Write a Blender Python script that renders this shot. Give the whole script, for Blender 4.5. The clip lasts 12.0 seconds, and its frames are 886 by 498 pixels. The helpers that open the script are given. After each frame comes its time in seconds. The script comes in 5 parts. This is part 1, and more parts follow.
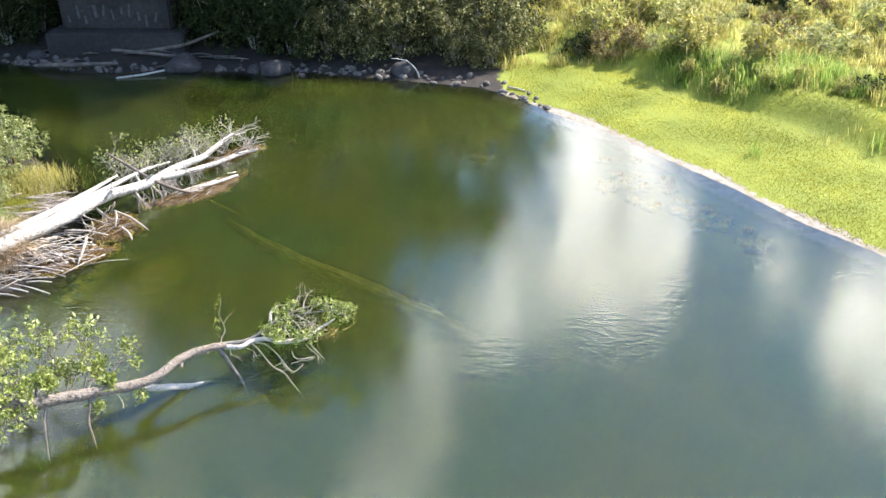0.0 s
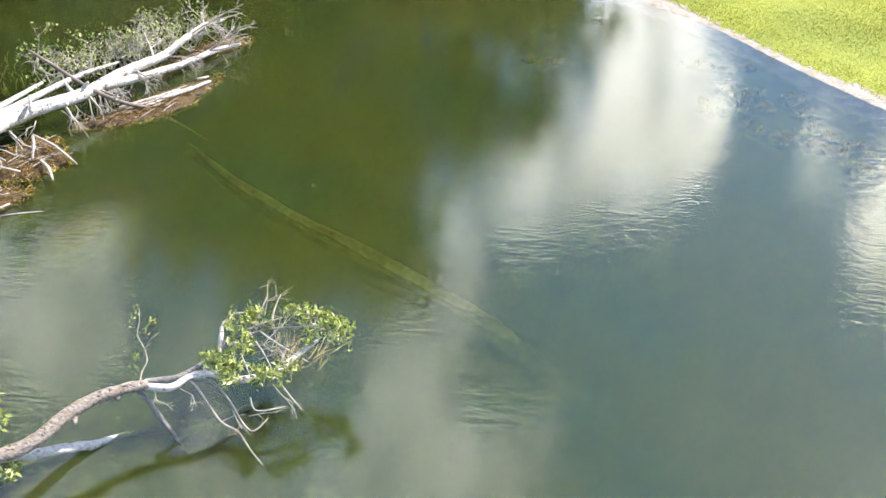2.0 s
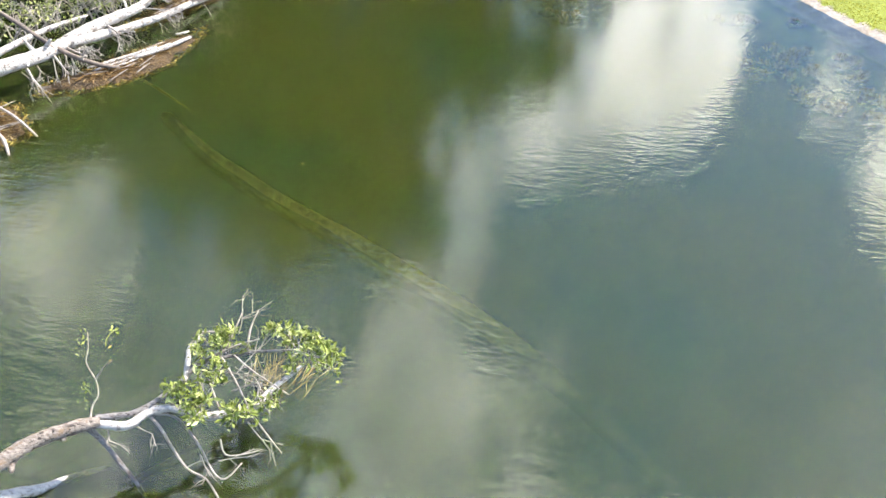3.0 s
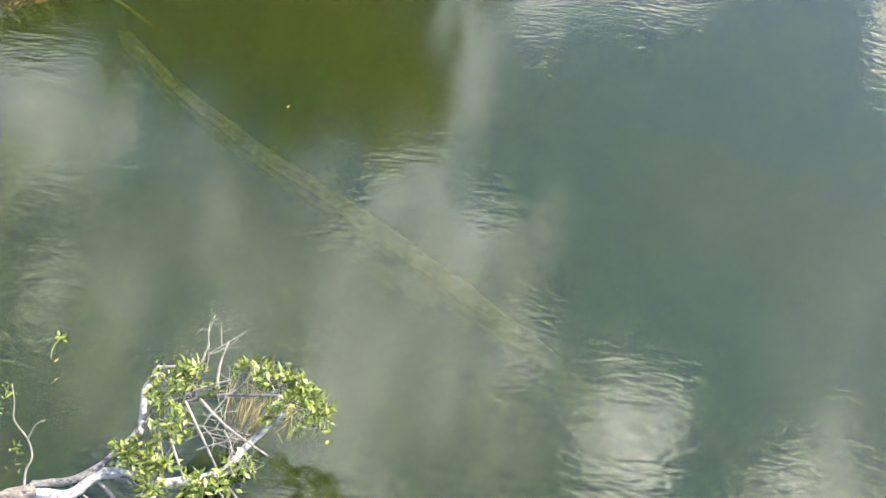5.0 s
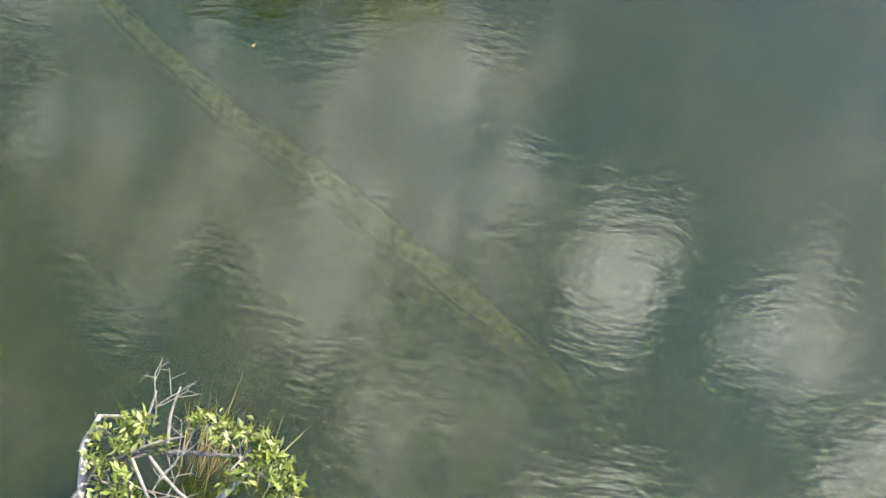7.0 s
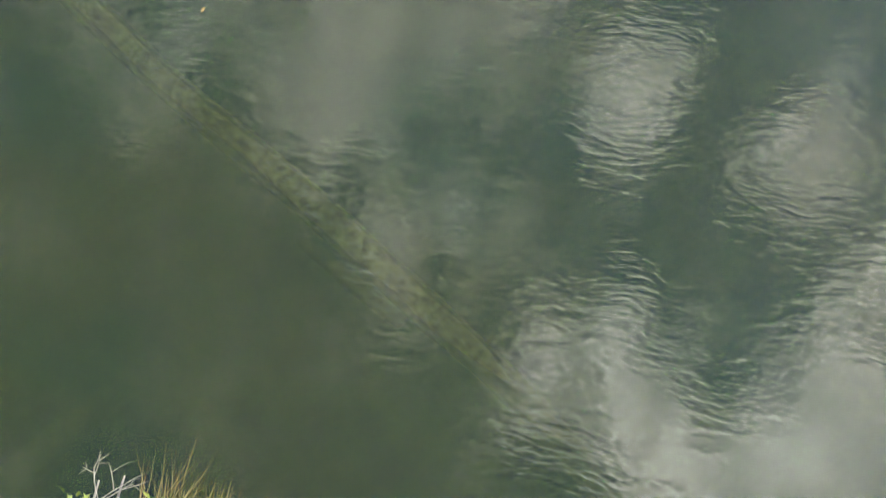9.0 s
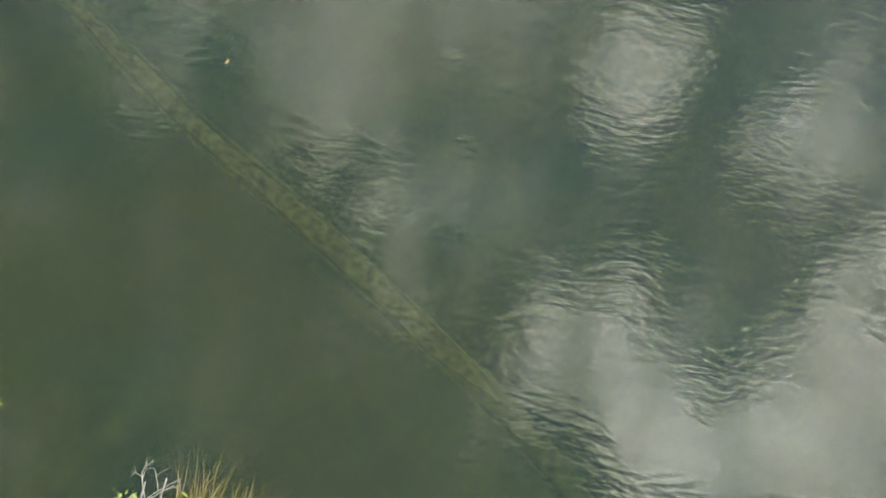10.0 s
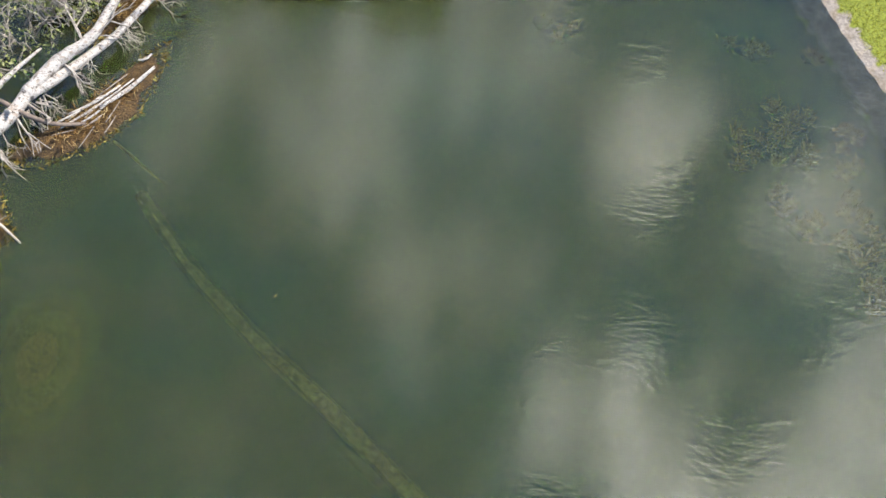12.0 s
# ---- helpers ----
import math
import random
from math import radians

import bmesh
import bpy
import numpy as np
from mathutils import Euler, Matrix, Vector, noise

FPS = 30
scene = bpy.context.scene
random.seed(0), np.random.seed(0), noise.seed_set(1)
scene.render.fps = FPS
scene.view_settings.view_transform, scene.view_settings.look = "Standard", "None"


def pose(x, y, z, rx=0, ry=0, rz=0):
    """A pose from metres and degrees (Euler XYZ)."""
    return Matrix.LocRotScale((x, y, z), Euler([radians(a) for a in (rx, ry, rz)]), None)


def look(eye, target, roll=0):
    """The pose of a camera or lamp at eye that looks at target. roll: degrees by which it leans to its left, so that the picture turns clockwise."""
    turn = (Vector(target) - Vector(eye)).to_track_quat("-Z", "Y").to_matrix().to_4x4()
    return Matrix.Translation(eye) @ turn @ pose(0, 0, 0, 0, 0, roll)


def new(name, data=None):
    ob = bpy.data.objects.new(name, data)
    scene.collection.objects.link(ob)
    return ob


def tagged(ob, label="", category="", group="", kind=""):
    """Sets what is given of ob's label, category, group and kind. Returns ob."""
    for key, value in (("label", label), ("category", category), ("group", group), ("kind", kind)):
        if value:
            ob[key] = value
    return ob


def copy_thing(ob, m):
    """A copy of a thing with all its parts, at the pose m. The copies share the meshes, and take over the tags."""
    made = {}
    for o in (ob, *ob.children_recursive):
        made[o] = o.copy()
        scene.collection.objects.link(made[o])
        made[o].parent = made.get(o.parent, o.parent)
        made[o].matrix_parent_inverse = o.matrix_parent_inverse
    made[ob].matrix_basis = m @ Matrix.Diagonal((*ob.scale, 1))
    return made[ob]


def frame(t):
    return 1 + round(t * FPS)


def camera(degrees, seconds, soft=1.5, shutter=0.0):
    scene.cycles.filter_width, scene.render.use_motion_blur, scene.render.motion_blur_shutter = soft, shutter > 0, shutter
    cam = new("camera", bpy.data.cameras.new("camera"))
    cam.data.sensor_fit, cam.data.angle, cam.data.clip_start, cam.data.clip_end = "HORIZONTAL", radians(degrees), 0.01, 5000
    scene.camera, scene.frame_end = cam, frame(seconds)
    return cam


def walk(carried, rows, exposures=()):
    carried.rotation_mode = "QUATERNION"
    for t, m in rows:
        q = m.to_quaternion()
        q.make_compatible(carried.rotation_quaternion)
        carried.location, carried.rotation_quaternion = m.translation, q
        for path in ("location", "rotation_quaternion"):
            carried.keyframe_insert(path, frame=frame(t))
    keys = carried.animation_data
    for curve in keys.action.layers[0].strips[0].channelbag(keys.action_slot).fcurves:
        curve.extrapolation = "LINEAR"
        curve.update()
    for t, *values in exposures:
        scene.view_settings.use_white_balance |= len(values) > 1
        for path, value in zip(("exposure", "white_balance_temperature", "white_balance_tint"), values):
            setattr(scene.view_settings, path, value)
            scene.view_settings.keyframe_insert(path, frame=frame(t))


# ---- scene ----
cam = camera(55.0, 12.0)
PATH = [
    (0, (2.148, -1.654, 7.686), (1.929, 0.102, 6.754), 0.0),
    (0.5, (1.895, -0.169, 7.24), (1.66, 1.549, 6.244), 0.0),
    (1, (1.706, 1.153, 6.786), (1.451, 2.833, 5.73), -0.2),
    (1.5, (1.524, 2.19, 6.506), (1.261, 3.831, 5.393), -0.3),
    (2, (1.364, 3.155, 6.325), (1.096, 4.748, 5.145), -0.1),
    (2.5, (1.274, 3.919, 6.14), (0.996, 5.466, 4.903), -0.5),
    (3, (1.118, 4.613, 5.997), (0.849, 6.114, 4.704), -0.1),
    (3.5, (1.014, 5.119, 5.946), (0.753, 6.574, 4.599), 0.2),
    (3.7, (0.94, 5.341, 5.919), (0.687, 6.777, 4.55), 0.5),
    (5.5, (0.614, 6.965, 5.805), (0.394, 8.139, 4.2), 0.3),
    (6.5, (0.453, 7.766, 5.739), (0.276, 8.786, 4.028), 1.4),
    (8.5, (0.345, 9.32, 5.515), (0.22, 10.004, 3.639), 0.7),
    (9.5, (0.313, 9.955, 5.936), (0.213, 10.453, 4.001), 0.2),
    (10.5, (0.452, 9.886, 7.332), (0.336, 10.419, 5.407), -0.2),
    (11.2, (0.576, 10.004, 8.657), (0.445, 10.58, 6.746), -0.1),
    (12, (0.74, 10.296, 10.683), (0.586, 10.949, 8.799), -0.3),
]
walk(cam, [(t, look(eye, target, roll)) for t, eye, target, roll in PATH], [(0, 1.58), (3.7, 1.58), (5.5, 1.45), (6.7, 1.25), (8.5, 0.85), (12, 0.85)])

# ---- world, sun, exposure ----
SUN_AZ, SUN_EL = 52.0, 46.0          # degrees to the right of +y, and above the horizon
sun = new("sun", bpy.data.lights.new("sun", "SUN"))
sun.data.energy, sun.data.angle, sun.data.color = 5.0, radians(0.6), (1.0, 0.95, 0.87)
sun_from = Vector((math.sin(radians(SUN_AZ)) * math.cos(radians(SUN_EL)), math.cos(radians(SUN_AZ)) * math.cos(radians(SUN_EL)), math.sin(radians(SUN_EL))))
sun.matrix_world = look(sun_from * 80, (0, 0, 0))

# cumulus heaps: azimuth right of +y, elevation, angular radius, weight
CLOUDS = [(4, 19, 3.4, 1.0), (4.5, 23, 4.2, 1.0), (5.5, 27, 5.0, 1.0), (0.5, 29.5, 4.2, 0.66), (-3, 32, 3.6, 0.54), (9, 24, 1.2, 0.6),
          (-10, 36, 3.6, 0.48), (-10, 41, 3.8, 0.44), (-10, 46, 4, 0.42), (-8, 51, 4.6, 0.42), (-14, 52, 5, 0.36),
          (18, 27.5, 1.6, 0.8), (25, 29.5, 4.5, 1.0), (31, 31, 5, 1.0), (-34, 29.5, 4.5, 0.6), (-42, 35, 8, 0.46), (-38, 50, 11, 0.3), (-25, 61, 8, 0.36), (-17, 57, 6, 0.34), (-4, 58, 3, 0.42),
          (14, 60.5, 3.8, 0.64), (17, 63.5, 2.6, 0.55), (36, 57.5, 3.6, 0.56), (53, 61, 2.6, 0.6), (65, 63.5, 4.0, 0.76), (76, 68, 5.5, 0.82), (47, 76, 4.4, 0.75), (30, 78.5, 3.6, 0.6), (68, 75, 5, 0.8),
          (-14, 73, 5, 0.34), (-160, 60, 9, 0.5)]


def sky_world():
    w = bpy.data.worlds.new("sky")
    scene.world = w
    w.use_nodes = True
    nt = w.node_tree
    nt.nodes.clear()
    add, link = nt.nodes.new, nt.links.new
    sky = add("ShaderNodeTexSky")
    sky.sky_type, sky.sun_disc = "NISHITA", False
    sky.sun_elevation, sky.sun_rotation = radians(SUN_EL), radians(SUN_AZ)
    sky.ozone_density, sky.dust_density = 4.0, 0.3
    tc = add("ShaderNodeTexCoord")
    total = None
    warp = add("ShaderNodeTexNoise")
    warp.inputs["Scale"].default_value, warp.inputs["Detail"].default_value = 11.0, 7.0
    link(tc.outputs["Generated"], warp.inputs["Vector"])
    sub = add("ShaderNodeVectorMath"); sub.operation = "SUBTRACT"
    link(warp.outputs["Color"], sub.inputs[0]); sub.inputs[1].default_value = (0.5, 0.5, 0.5)
    sc = add("ShaderNodeVectorMath"); sc.operation = "SCALE"; sc.inputs["Scale"].default_value = 0.12
    link(sub.outputs[0], sc.inputs[0])
    bent = add("ShaderNodeVectorMath"); bent.operation = "ADD"
    link(tc.outputs["Generated"], bent.inputs[0]); link(sc.outputs[0], bent.inputs[1])
    for az, el, rad, weight in CLOUDS:
        a, e = radians(az), radians(el)
        d = add("ShaderNodeVectorMath"); d.operation = "DISTANCE"
        link(bent.outputs[0], d.inputs[0])
        d.inputs[1].default_value = (math.sin(a) * math.cos(e), math.cos(a) * math.cos(e), math.sin(e))
        mr = add("ShaderNodeMapRange"); mr.interpolation_type = "SMOOTHSTEP"
        r = 2 * math.sin(radians(rad) / 2)
        soft = 0.0 if el < 45 else 1.0          # the heaps overhead are thin and soft-edged
        mr.inputs["From Min"].default_value, mr.inputs["From Max"].default_value = r * (1.15 + 0.45 * soft), r * (0.75 - 0.5 * soft)
        mr.inputs["To Min"].default_value, mr.inputs["To Max"].default_value = 0.0, weight
        link(d.outputs["Value"], mr.inputs["Value"])
        if total is None:
            total = mr.outputs[0]
        else:
            m = add("ShaderNodeMath"); m.operation = "MAXIMUM"
            link(total, m.inputs[0]); link(mr.outputs[0], m.inputs[1])
            total = m.outputs[0]
    # billows eat into the heaps' edges
    puff = add("ShaderNodeTexNoise")
    puff.inputs["Scale"].default_value, puff.inputs["Detail"].default_value, puff.inputs["Roughness"].default_value = 14.0, 8.0, 0.68
    link(tc.outputs["Generated"], puff.inputs["Vector"])
    # a thin broken veil high up
    high, veil, both = add("ShaderNodeSeparateXYZ"), add("ShaderNodeMapRange"), add("ShaderNodeMath")
    link(tc.outputs["Generated"], high.inputs[0]); link(high.outputs["Z"], veil.inputs["Value"])
    veil.inputs["From Min"].default_value, veil.inputs["From Max"].default_value = 0.55, 0.8
    veil.inputs["To Min"].default_value, veil.inputs["To Max"].default_value = -0.04, 0.17
    both.operation = "ADD"
    link(total, both.inputs[0]); link(veil.outputs[0], both.inputs[1])
    pm = add("ShaderNodeMath"); pm.operation = "MULTIPLY_ADD"
    link(puff.outputs["Fac"], pm.inputs[0]); pm.inputs[1].default_value = 1.8; link(both.outputs[0], pm.inputs[2])
    mx = add("ShaderNodeMapRange")
    mx.inputs["From Min"].default_value, mx.inputs["From Max"].default_value = 1.12, 1.85
    link(pm.outputs[0], mx.inputs["Value"])
    bg1, bg2, mix, out = add("ShaderNodeBackground"), add("ShaderNodeBackground"), add("ShaderNodeMixShader"), add("ShaderNodeOutputWorld")
    link(sky.outputs[0], bg1.inputs["Color"]); bg1.inputs["Strength"].default_value = 0.15
    bg2.inputs["Color"].default_value = (1.0, 0.985, 0.965, 1)
    # clouds near the sun shine through more brightly
    near = add("ShaderNodeVectorMath"); near.operation = "DOT_PRODUCT"
    link(tc.outputs["Generated"], near.inputs[0]); near.inputs[1].default_value = sun_from
    lift = add("ShaderNodeMapRange")
    lift.inputs["From Min"].default_value, lift.inputs["From Max"].default_value = 0.55, 0.97
    lift.inputs["To Min"].default_value, lift.inputs["To Max"].default_value = 2.05, 3.0
    link(near.outputs["Value"], lift.inputs["Value"])
    # grey hollows and bright billows inside the heaps
    heap = add("ShaderNodeTexNoise")
    heap.inputs["Scale"].default_value, heap.inputs["Detail"].default_value, heap.inputs["Roughness"].default_value = 20.0, 7.0, 0.62
    link(tc.outputs["Generated"], heap.inputs["Vector"])
    shade, shine = add("ShaderNodeMapRange"), add("ShaderNodeMath")
    shade.inputs["From Min"].default_value, shade.inputs["From Max"].default_value = 0.36, 0.64
    shade.inputs["To Min"].default_value, shade.inputs["To Max"].default_value = 0.45, 1.4
    link(heap.outputs["Fac"], shade.inputs["Value"])
    shine.operation = "MULTIPLY"
    link(lift.outputs[0], shine.inputs[0]); link(shade.outputs[0], shine.inputs[1]); link(shine.outputs[0], bg2.inputs["Strength"])
    link(mx.outputs[0], mix.inputs[0]); link(bg1.outputs[0], mix.inputs[1]); link(bg2.outputs[0], mix.inputs[2])
    link(mix.outputs[0], out.inputs["Surface"])


sky_world()

# ---- materials ----


def material(name, rough=0.8):
    m = bpy.data.materials.new(name)
    m.use_nodes = True
    nt = m.node_tree
    b = nt.nodes["Principled BSDF"]
    b.inputs["Roughness"].default_value = rough
    return m, nt, b


def noise_node(nt, scale, detail=4.0, rough=0.55, stretch=None, turn=0.0):
    n = nt.nodes.new("ShaderNodeTexNoise")
    n.inputs["Scale"].default_value, n.inputs["Detail"].default_value, n.inputs["Roughness"].default_value = scale, detail, rough
    tc = nt.nodes.new("ShaderNodeTexCoord")
    if stretch:
        mp = nt.nodes.new("ShaderNodeMapping")
        mp.inputs["Scale"].default_value, mp.inputs["Rotation"].default_value = stretch, (0, 0, radians(turn))
        nt.links.new(tc.outputs["Object"], mp.inputs["Vector"])
        nt.links.new(mp.outputs[0], n.inputs["Vector"])
    else:
        nt.links.new(tc.outputs["Object"], n.inputs["Vector"])
    return n


def ramp(nt, source, stops):
    r = nt.nodes.new("ShaderNodeValToRGB")
    e = r.color_ramp.elements
    while len(e) < len(stops):
        e.new(0.5)
    for el, (p, c) in zip(e, stops):
        el.position, el.color = p, (*c, 1)
    nt.links.new(source, r.inputs["Fac"])
    return r


def mixed(nt, fac, a, b, mode="MIX"):
    m = nt.nodes.new("ShaderNodeMix")
    m.data_type, m.blend_type = "RGBA", mode
    for sock, v in ((m.inputs[0], fac), (m.inputs[6], a), (m.inputs[7], b)):
        if isinstance(v, (int, float)):
            sock.default_value = v
        elif isinstance(v, tuple):
            sock.default_value = (*v, 1)
        else:
            nt.links.new(v, sock)
    return m.outputs[2]


def bump(nt, b, source, strength=0.4, distance=0.02):
    n = nt.nodes.new("ShaderNodeBump")
    n.inputs["Strength"].default_value, n.inputs["Distance"].default_value = strength, distance
    nt.links.new(source, n.inputs["Height"])
    nt.links.new(n.outputs[0], b.inputs["Normal"])


def two_scale(name, dark, light, big=1.2, fine=14.0, rough=0.85, relief=0.4, depth=0.02, spot=None, stretch=None, turn=0.0):
    """A matt natural surface: broad blotches, fine grain, relief."""
    m, nt, b = material(name, rough)
    n1, n2 = noise_node(nt, big, 3), noise_node(nt, fine, 6, 0.6, stretch, turn)
    c1 = ramp(nt, n1.outputs["Fac"], [(0.3, dark), (0.7, light)]).outputs[0]
    c2 = ramp(nt, n2.outputs["Fac"], [(0.25, (0.35, 0.35, 0.35)), (0.75, (1.25, 1.25, 1.25))]).outputs[0]
    col = mixed(nt, 1.0, c1, c2, "MULTIPLY")
    if spot:
        n3 = noise_node(nt, fine * 0.8, 6, 0.7, stretch, turn)
        r3 = ramp(nt, n3.outputs["Fac"], [(0.54, (0, 0, 0)), (0.7, (1, 1, 1))]).outputs[0]
        col = mixed(nt, r3, col, spot)
    nt.links.new(col, b.inputs["Base Color"])
    bump(nt, b, n2.outputs["Fac"], relief, depth)
    return m


def leafy(name, dark, light, tip=None, rough=0.5, glow=0.25, patchy=0.75):
    """Leaves or blades: colour varies from one to the next; thin enough to let some light through."""
    m, nt, b = material(name, rough)
    g = nt.nodes.new("ShaderNodeNewGeometry")
    stops = [(0.0, dark), (0.75, light)] + ([(1.0, tip)] if tip else [])
    r = ramp(nt, g.outputs["Random Per Island"], stops)
    n1 = noise_node(nt, 0.6, 3)
    c = mixed(nt, 1.0, r.outputs[0], ramp(nt, n1.outputs["Fac"], [(0.3, (patchy * 0.95, patchy, patchy * 0.9)), (0.7, (1.22, 1.15, 1.1))]).outputs[0], "MULTIPLY")
    nt.links.new(c, b.inputs["Base Color"])
    b.inputs["Specular IOR Level"].default_value = 0.18
    tr = nt.nodes.new("ShaderNodeBsdfTranslucent")
    nt.links.new(c, tr.inputs["Color"])
    mx = nt.nodes.new("ShaderNodeMixShader")
    mx.inputs[0].default_value = glow
    out = nt.nodes["Material Output"]
    nt.links.new(b.outputs[0], mx.inputs[1]); nt.links.new(tr.outputs[0], mx.inputs[2])
    nt.links.new(mx.outputs[0], out.inputs["Surface"])
    return m


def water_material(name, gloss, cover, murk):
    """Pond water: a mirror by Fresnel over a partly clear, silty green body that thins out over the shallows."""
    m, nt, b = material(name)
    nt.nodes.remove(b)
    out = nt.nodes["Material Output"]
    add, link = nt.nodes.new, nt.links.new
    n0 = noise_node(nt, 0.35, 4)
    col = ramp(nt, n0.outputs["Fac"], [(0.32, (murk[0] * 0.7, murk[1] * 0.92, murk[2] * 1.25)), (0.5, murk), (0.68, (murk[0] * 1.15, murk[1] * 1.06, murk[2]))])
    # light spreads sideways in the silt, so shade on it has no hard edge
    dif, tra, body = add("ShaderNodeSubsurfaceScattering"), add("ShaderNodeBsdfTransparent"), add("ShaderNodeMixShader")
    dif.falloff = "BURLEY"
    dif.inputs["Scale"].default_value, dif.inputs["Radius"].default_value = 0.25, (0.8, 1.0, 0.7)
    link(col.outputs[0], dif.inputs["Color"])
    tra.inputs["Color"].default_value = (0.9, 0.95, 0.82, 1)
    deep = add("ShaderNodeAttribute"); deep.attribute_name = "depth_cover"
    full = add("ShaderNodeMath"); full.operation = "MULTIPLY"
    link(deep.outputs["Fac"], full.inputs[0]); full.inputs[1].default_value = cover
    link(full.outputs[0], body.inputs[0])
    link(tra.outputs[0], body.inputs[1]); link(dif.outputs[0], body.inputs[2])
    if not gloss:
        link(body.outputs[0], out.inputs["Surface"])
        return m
    glo, fre, mix = add("ShaderNodeBsdfGlossy"), add("ShaderNodeFresnel"), add("ShaderNodeMixShader")
    glo.inputs["Roughness"].default_value = 0.008
    fre.inputs["IOR"].default_value = gloss
    # wind waves of three lengths, each stronger in patches of its own
    def waves_of(scale, stretch, turn, weight, patch_scale, least):
        n, patch = noise_node(nt, scale, 0.6, 0.45, stretch, turn), noise_node(nt, patch_scale, 2.0)
        pr = add("ShaderNodeMapRange")
        pr.inputs["From Min"].default_value, pr.inputs["From Max"].default_value = 0.38, 0.6
        pr.inputs["To Min"].default_value, pr.inputs["To Max"].default_value = least * weight, weight
        link(patch.outputs["Fac"], pr.inputs["Value"])
        k = add("ShaderNodeMath"); k.operation = "MULTIPLY"
        link(n.outputs["Fac"], k.inputs[0]); link(pr.outputs[0], k.inputs[1])
        return k.outputs[0]

    total = waves_of(46.0, (0.42, 1.0, 1.0), 12, 0.7, 0.5, 0.55)
    for args in ((19.0, (0.34, 1.0, 1.0), -8, 2.0, 0.37, 0.55), (8.5, (0.28, 1.0, 1.0), 14, 2.4, 0.29, 0.35), (31.0, (0.4, 1.0, 1.0), -22, 1.3, 0.45, 0.55)):
        a3 = add("ShaderNodeMath"); a3.operation = "ADD"
        link(total, a3.inputs[0]); link(waves_of(*args), a3.inputs[1])
        total = a3.outputs[0]
    bp = add("ShaderNodeBump")
    bp.inputs["Strength"].default_value, bp.inputs["Distance"].default_value = 1.0, 0.0009
    link(total, bp.inputs["Height"])
    link(bp.outputs[0], glo.inputs["Normal"]); link(bp.outputs[0], fre.inputs["Normal"])
    link(fre.outputs[0], mix.inputs[0]); link(body.outputs[0], mix.inputs[1]); link(glo.outputs[0], mix.inputs[2])
    link(mix.outputs[0], out.inputs["Surface"])
    return m


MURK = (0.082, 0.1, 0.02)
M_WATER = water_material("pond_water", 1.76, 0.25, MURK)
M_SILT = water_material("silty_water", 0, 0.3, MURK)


def ground_material():
    """Turf, bare sand, shade-darkened bank soil and pond mud, laid out by the masks of the ground sheet."""
    m, nt, b = material("ground_cover", 0.95)
    fine, mid, big = noise_node(nt, 22.0, 6, 0.65), noise_node(nt, 4.0, 5, 0.6), noise_node(nt, 0.6, 3)

    def tone(dark, light, n=mid):
        c = ramp(nt, n.outputs["Fac"], [(0.3, dark), (0.7, light)]).outputs[0]
        return mixed(nt, 1.0, c, ramp(nt, fine.outputs["Fac"], [(0.25, (0.45, 0.45, 0.45)), (0.75, (1.2, 1.2, 1.2))]).outputs[0], "MULTIPLY")

    def mask(name):
        at = nt.nodes.new("ShaderNodeAttribute")
        at.attribute_name = name
        # a ragged border
        add = nt.nodes.new("ShaderNodeMath"); add.operation = "MULTIPLY_ADD"
        nt.links.new(mid.outputs["Fac"], add.inputs[0]); add.inputs[1].default_value = 0.9; nt.links.new(at.outputs["Fac"], add.inputs[2])
        mr = nt.nodes.new("ShaderNodeMapRange")
        mr.inputs["From Min"].default_value, mr.inputs["From Max"].default_value = 0.86, 1.06
        nt.links.new(add.outputs[0], mr.inputs["Value"])
        return mr.outputs[0]

    col = tone((0.15, 0.18, 0.018), (0.24, 0.265, 0.03), big)
    col = mixed(nt, mask("sand"), col, tone((0.19, 0.145, 0.1), (0.36, 0.3, 0.24)))
    col = mixed(nt, mask("rim"), col, tone((0.22, 0.185, 0.15), (0.36, 0.31, 0.265)))
    col = mixed(nt, mask("mud"), col, tone((0.06, 0.066, 0.03), (0.13, 0.125, 0.05)))
    col = mixed(nt, mask("shoal"), col, tone((0.5, 0.35, 0.05), (0.66, 0.47, 0.075), big))
    # soil tone pushed near black: the bank's shade is put into it
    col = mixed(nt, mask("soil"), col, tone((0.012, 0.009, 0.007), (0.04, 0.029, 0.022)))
    nt.links.new(col, b.inputs["Base Color"])
    bump(nt, b, fine.outputs["Fac"], 0.5, 0.03)
    return m


M_GROUND = ground_material()
# boulder and shore stone colours have the far bank's shade darkened into them
M_ROCK = two_scale("shade_dark_boulder", (0.026, 0.022, 0.022), (0.07, 0.06, 0.06), 2.0, 18.0, 0.85, 0.6, 0.03)
M_PEBBLE = two_scale("shore_stone", (0.05, 0.042, 0.036), (0.2, 0.175, 0.155), 5.0, 40.0, 0.85, 0.4, 0.01)
# concrete and paint colours lowered to near black to carry the pier's shade
M_CONC = two_scale("weathered_shaded_concrete", (0.016, 0.013, 0.013), (0.045, 0.038, 0.037), 0.8, 9.0, 0.9, 0.35, 0.02)
M_PAINT = two_scale("faded_shaded_paint", (0.035, 0.034, 0.036), (0.085, 0.082, 0.086), 3, 20, 0.8, 0.1, 0.005)
M_STICK = two_scale("grey_driftwood", (0.24, 0.195, 0.16), (0.52, 0.45, 0.39), 3.0, 30.0, 0.85, 0.4, 0.01)


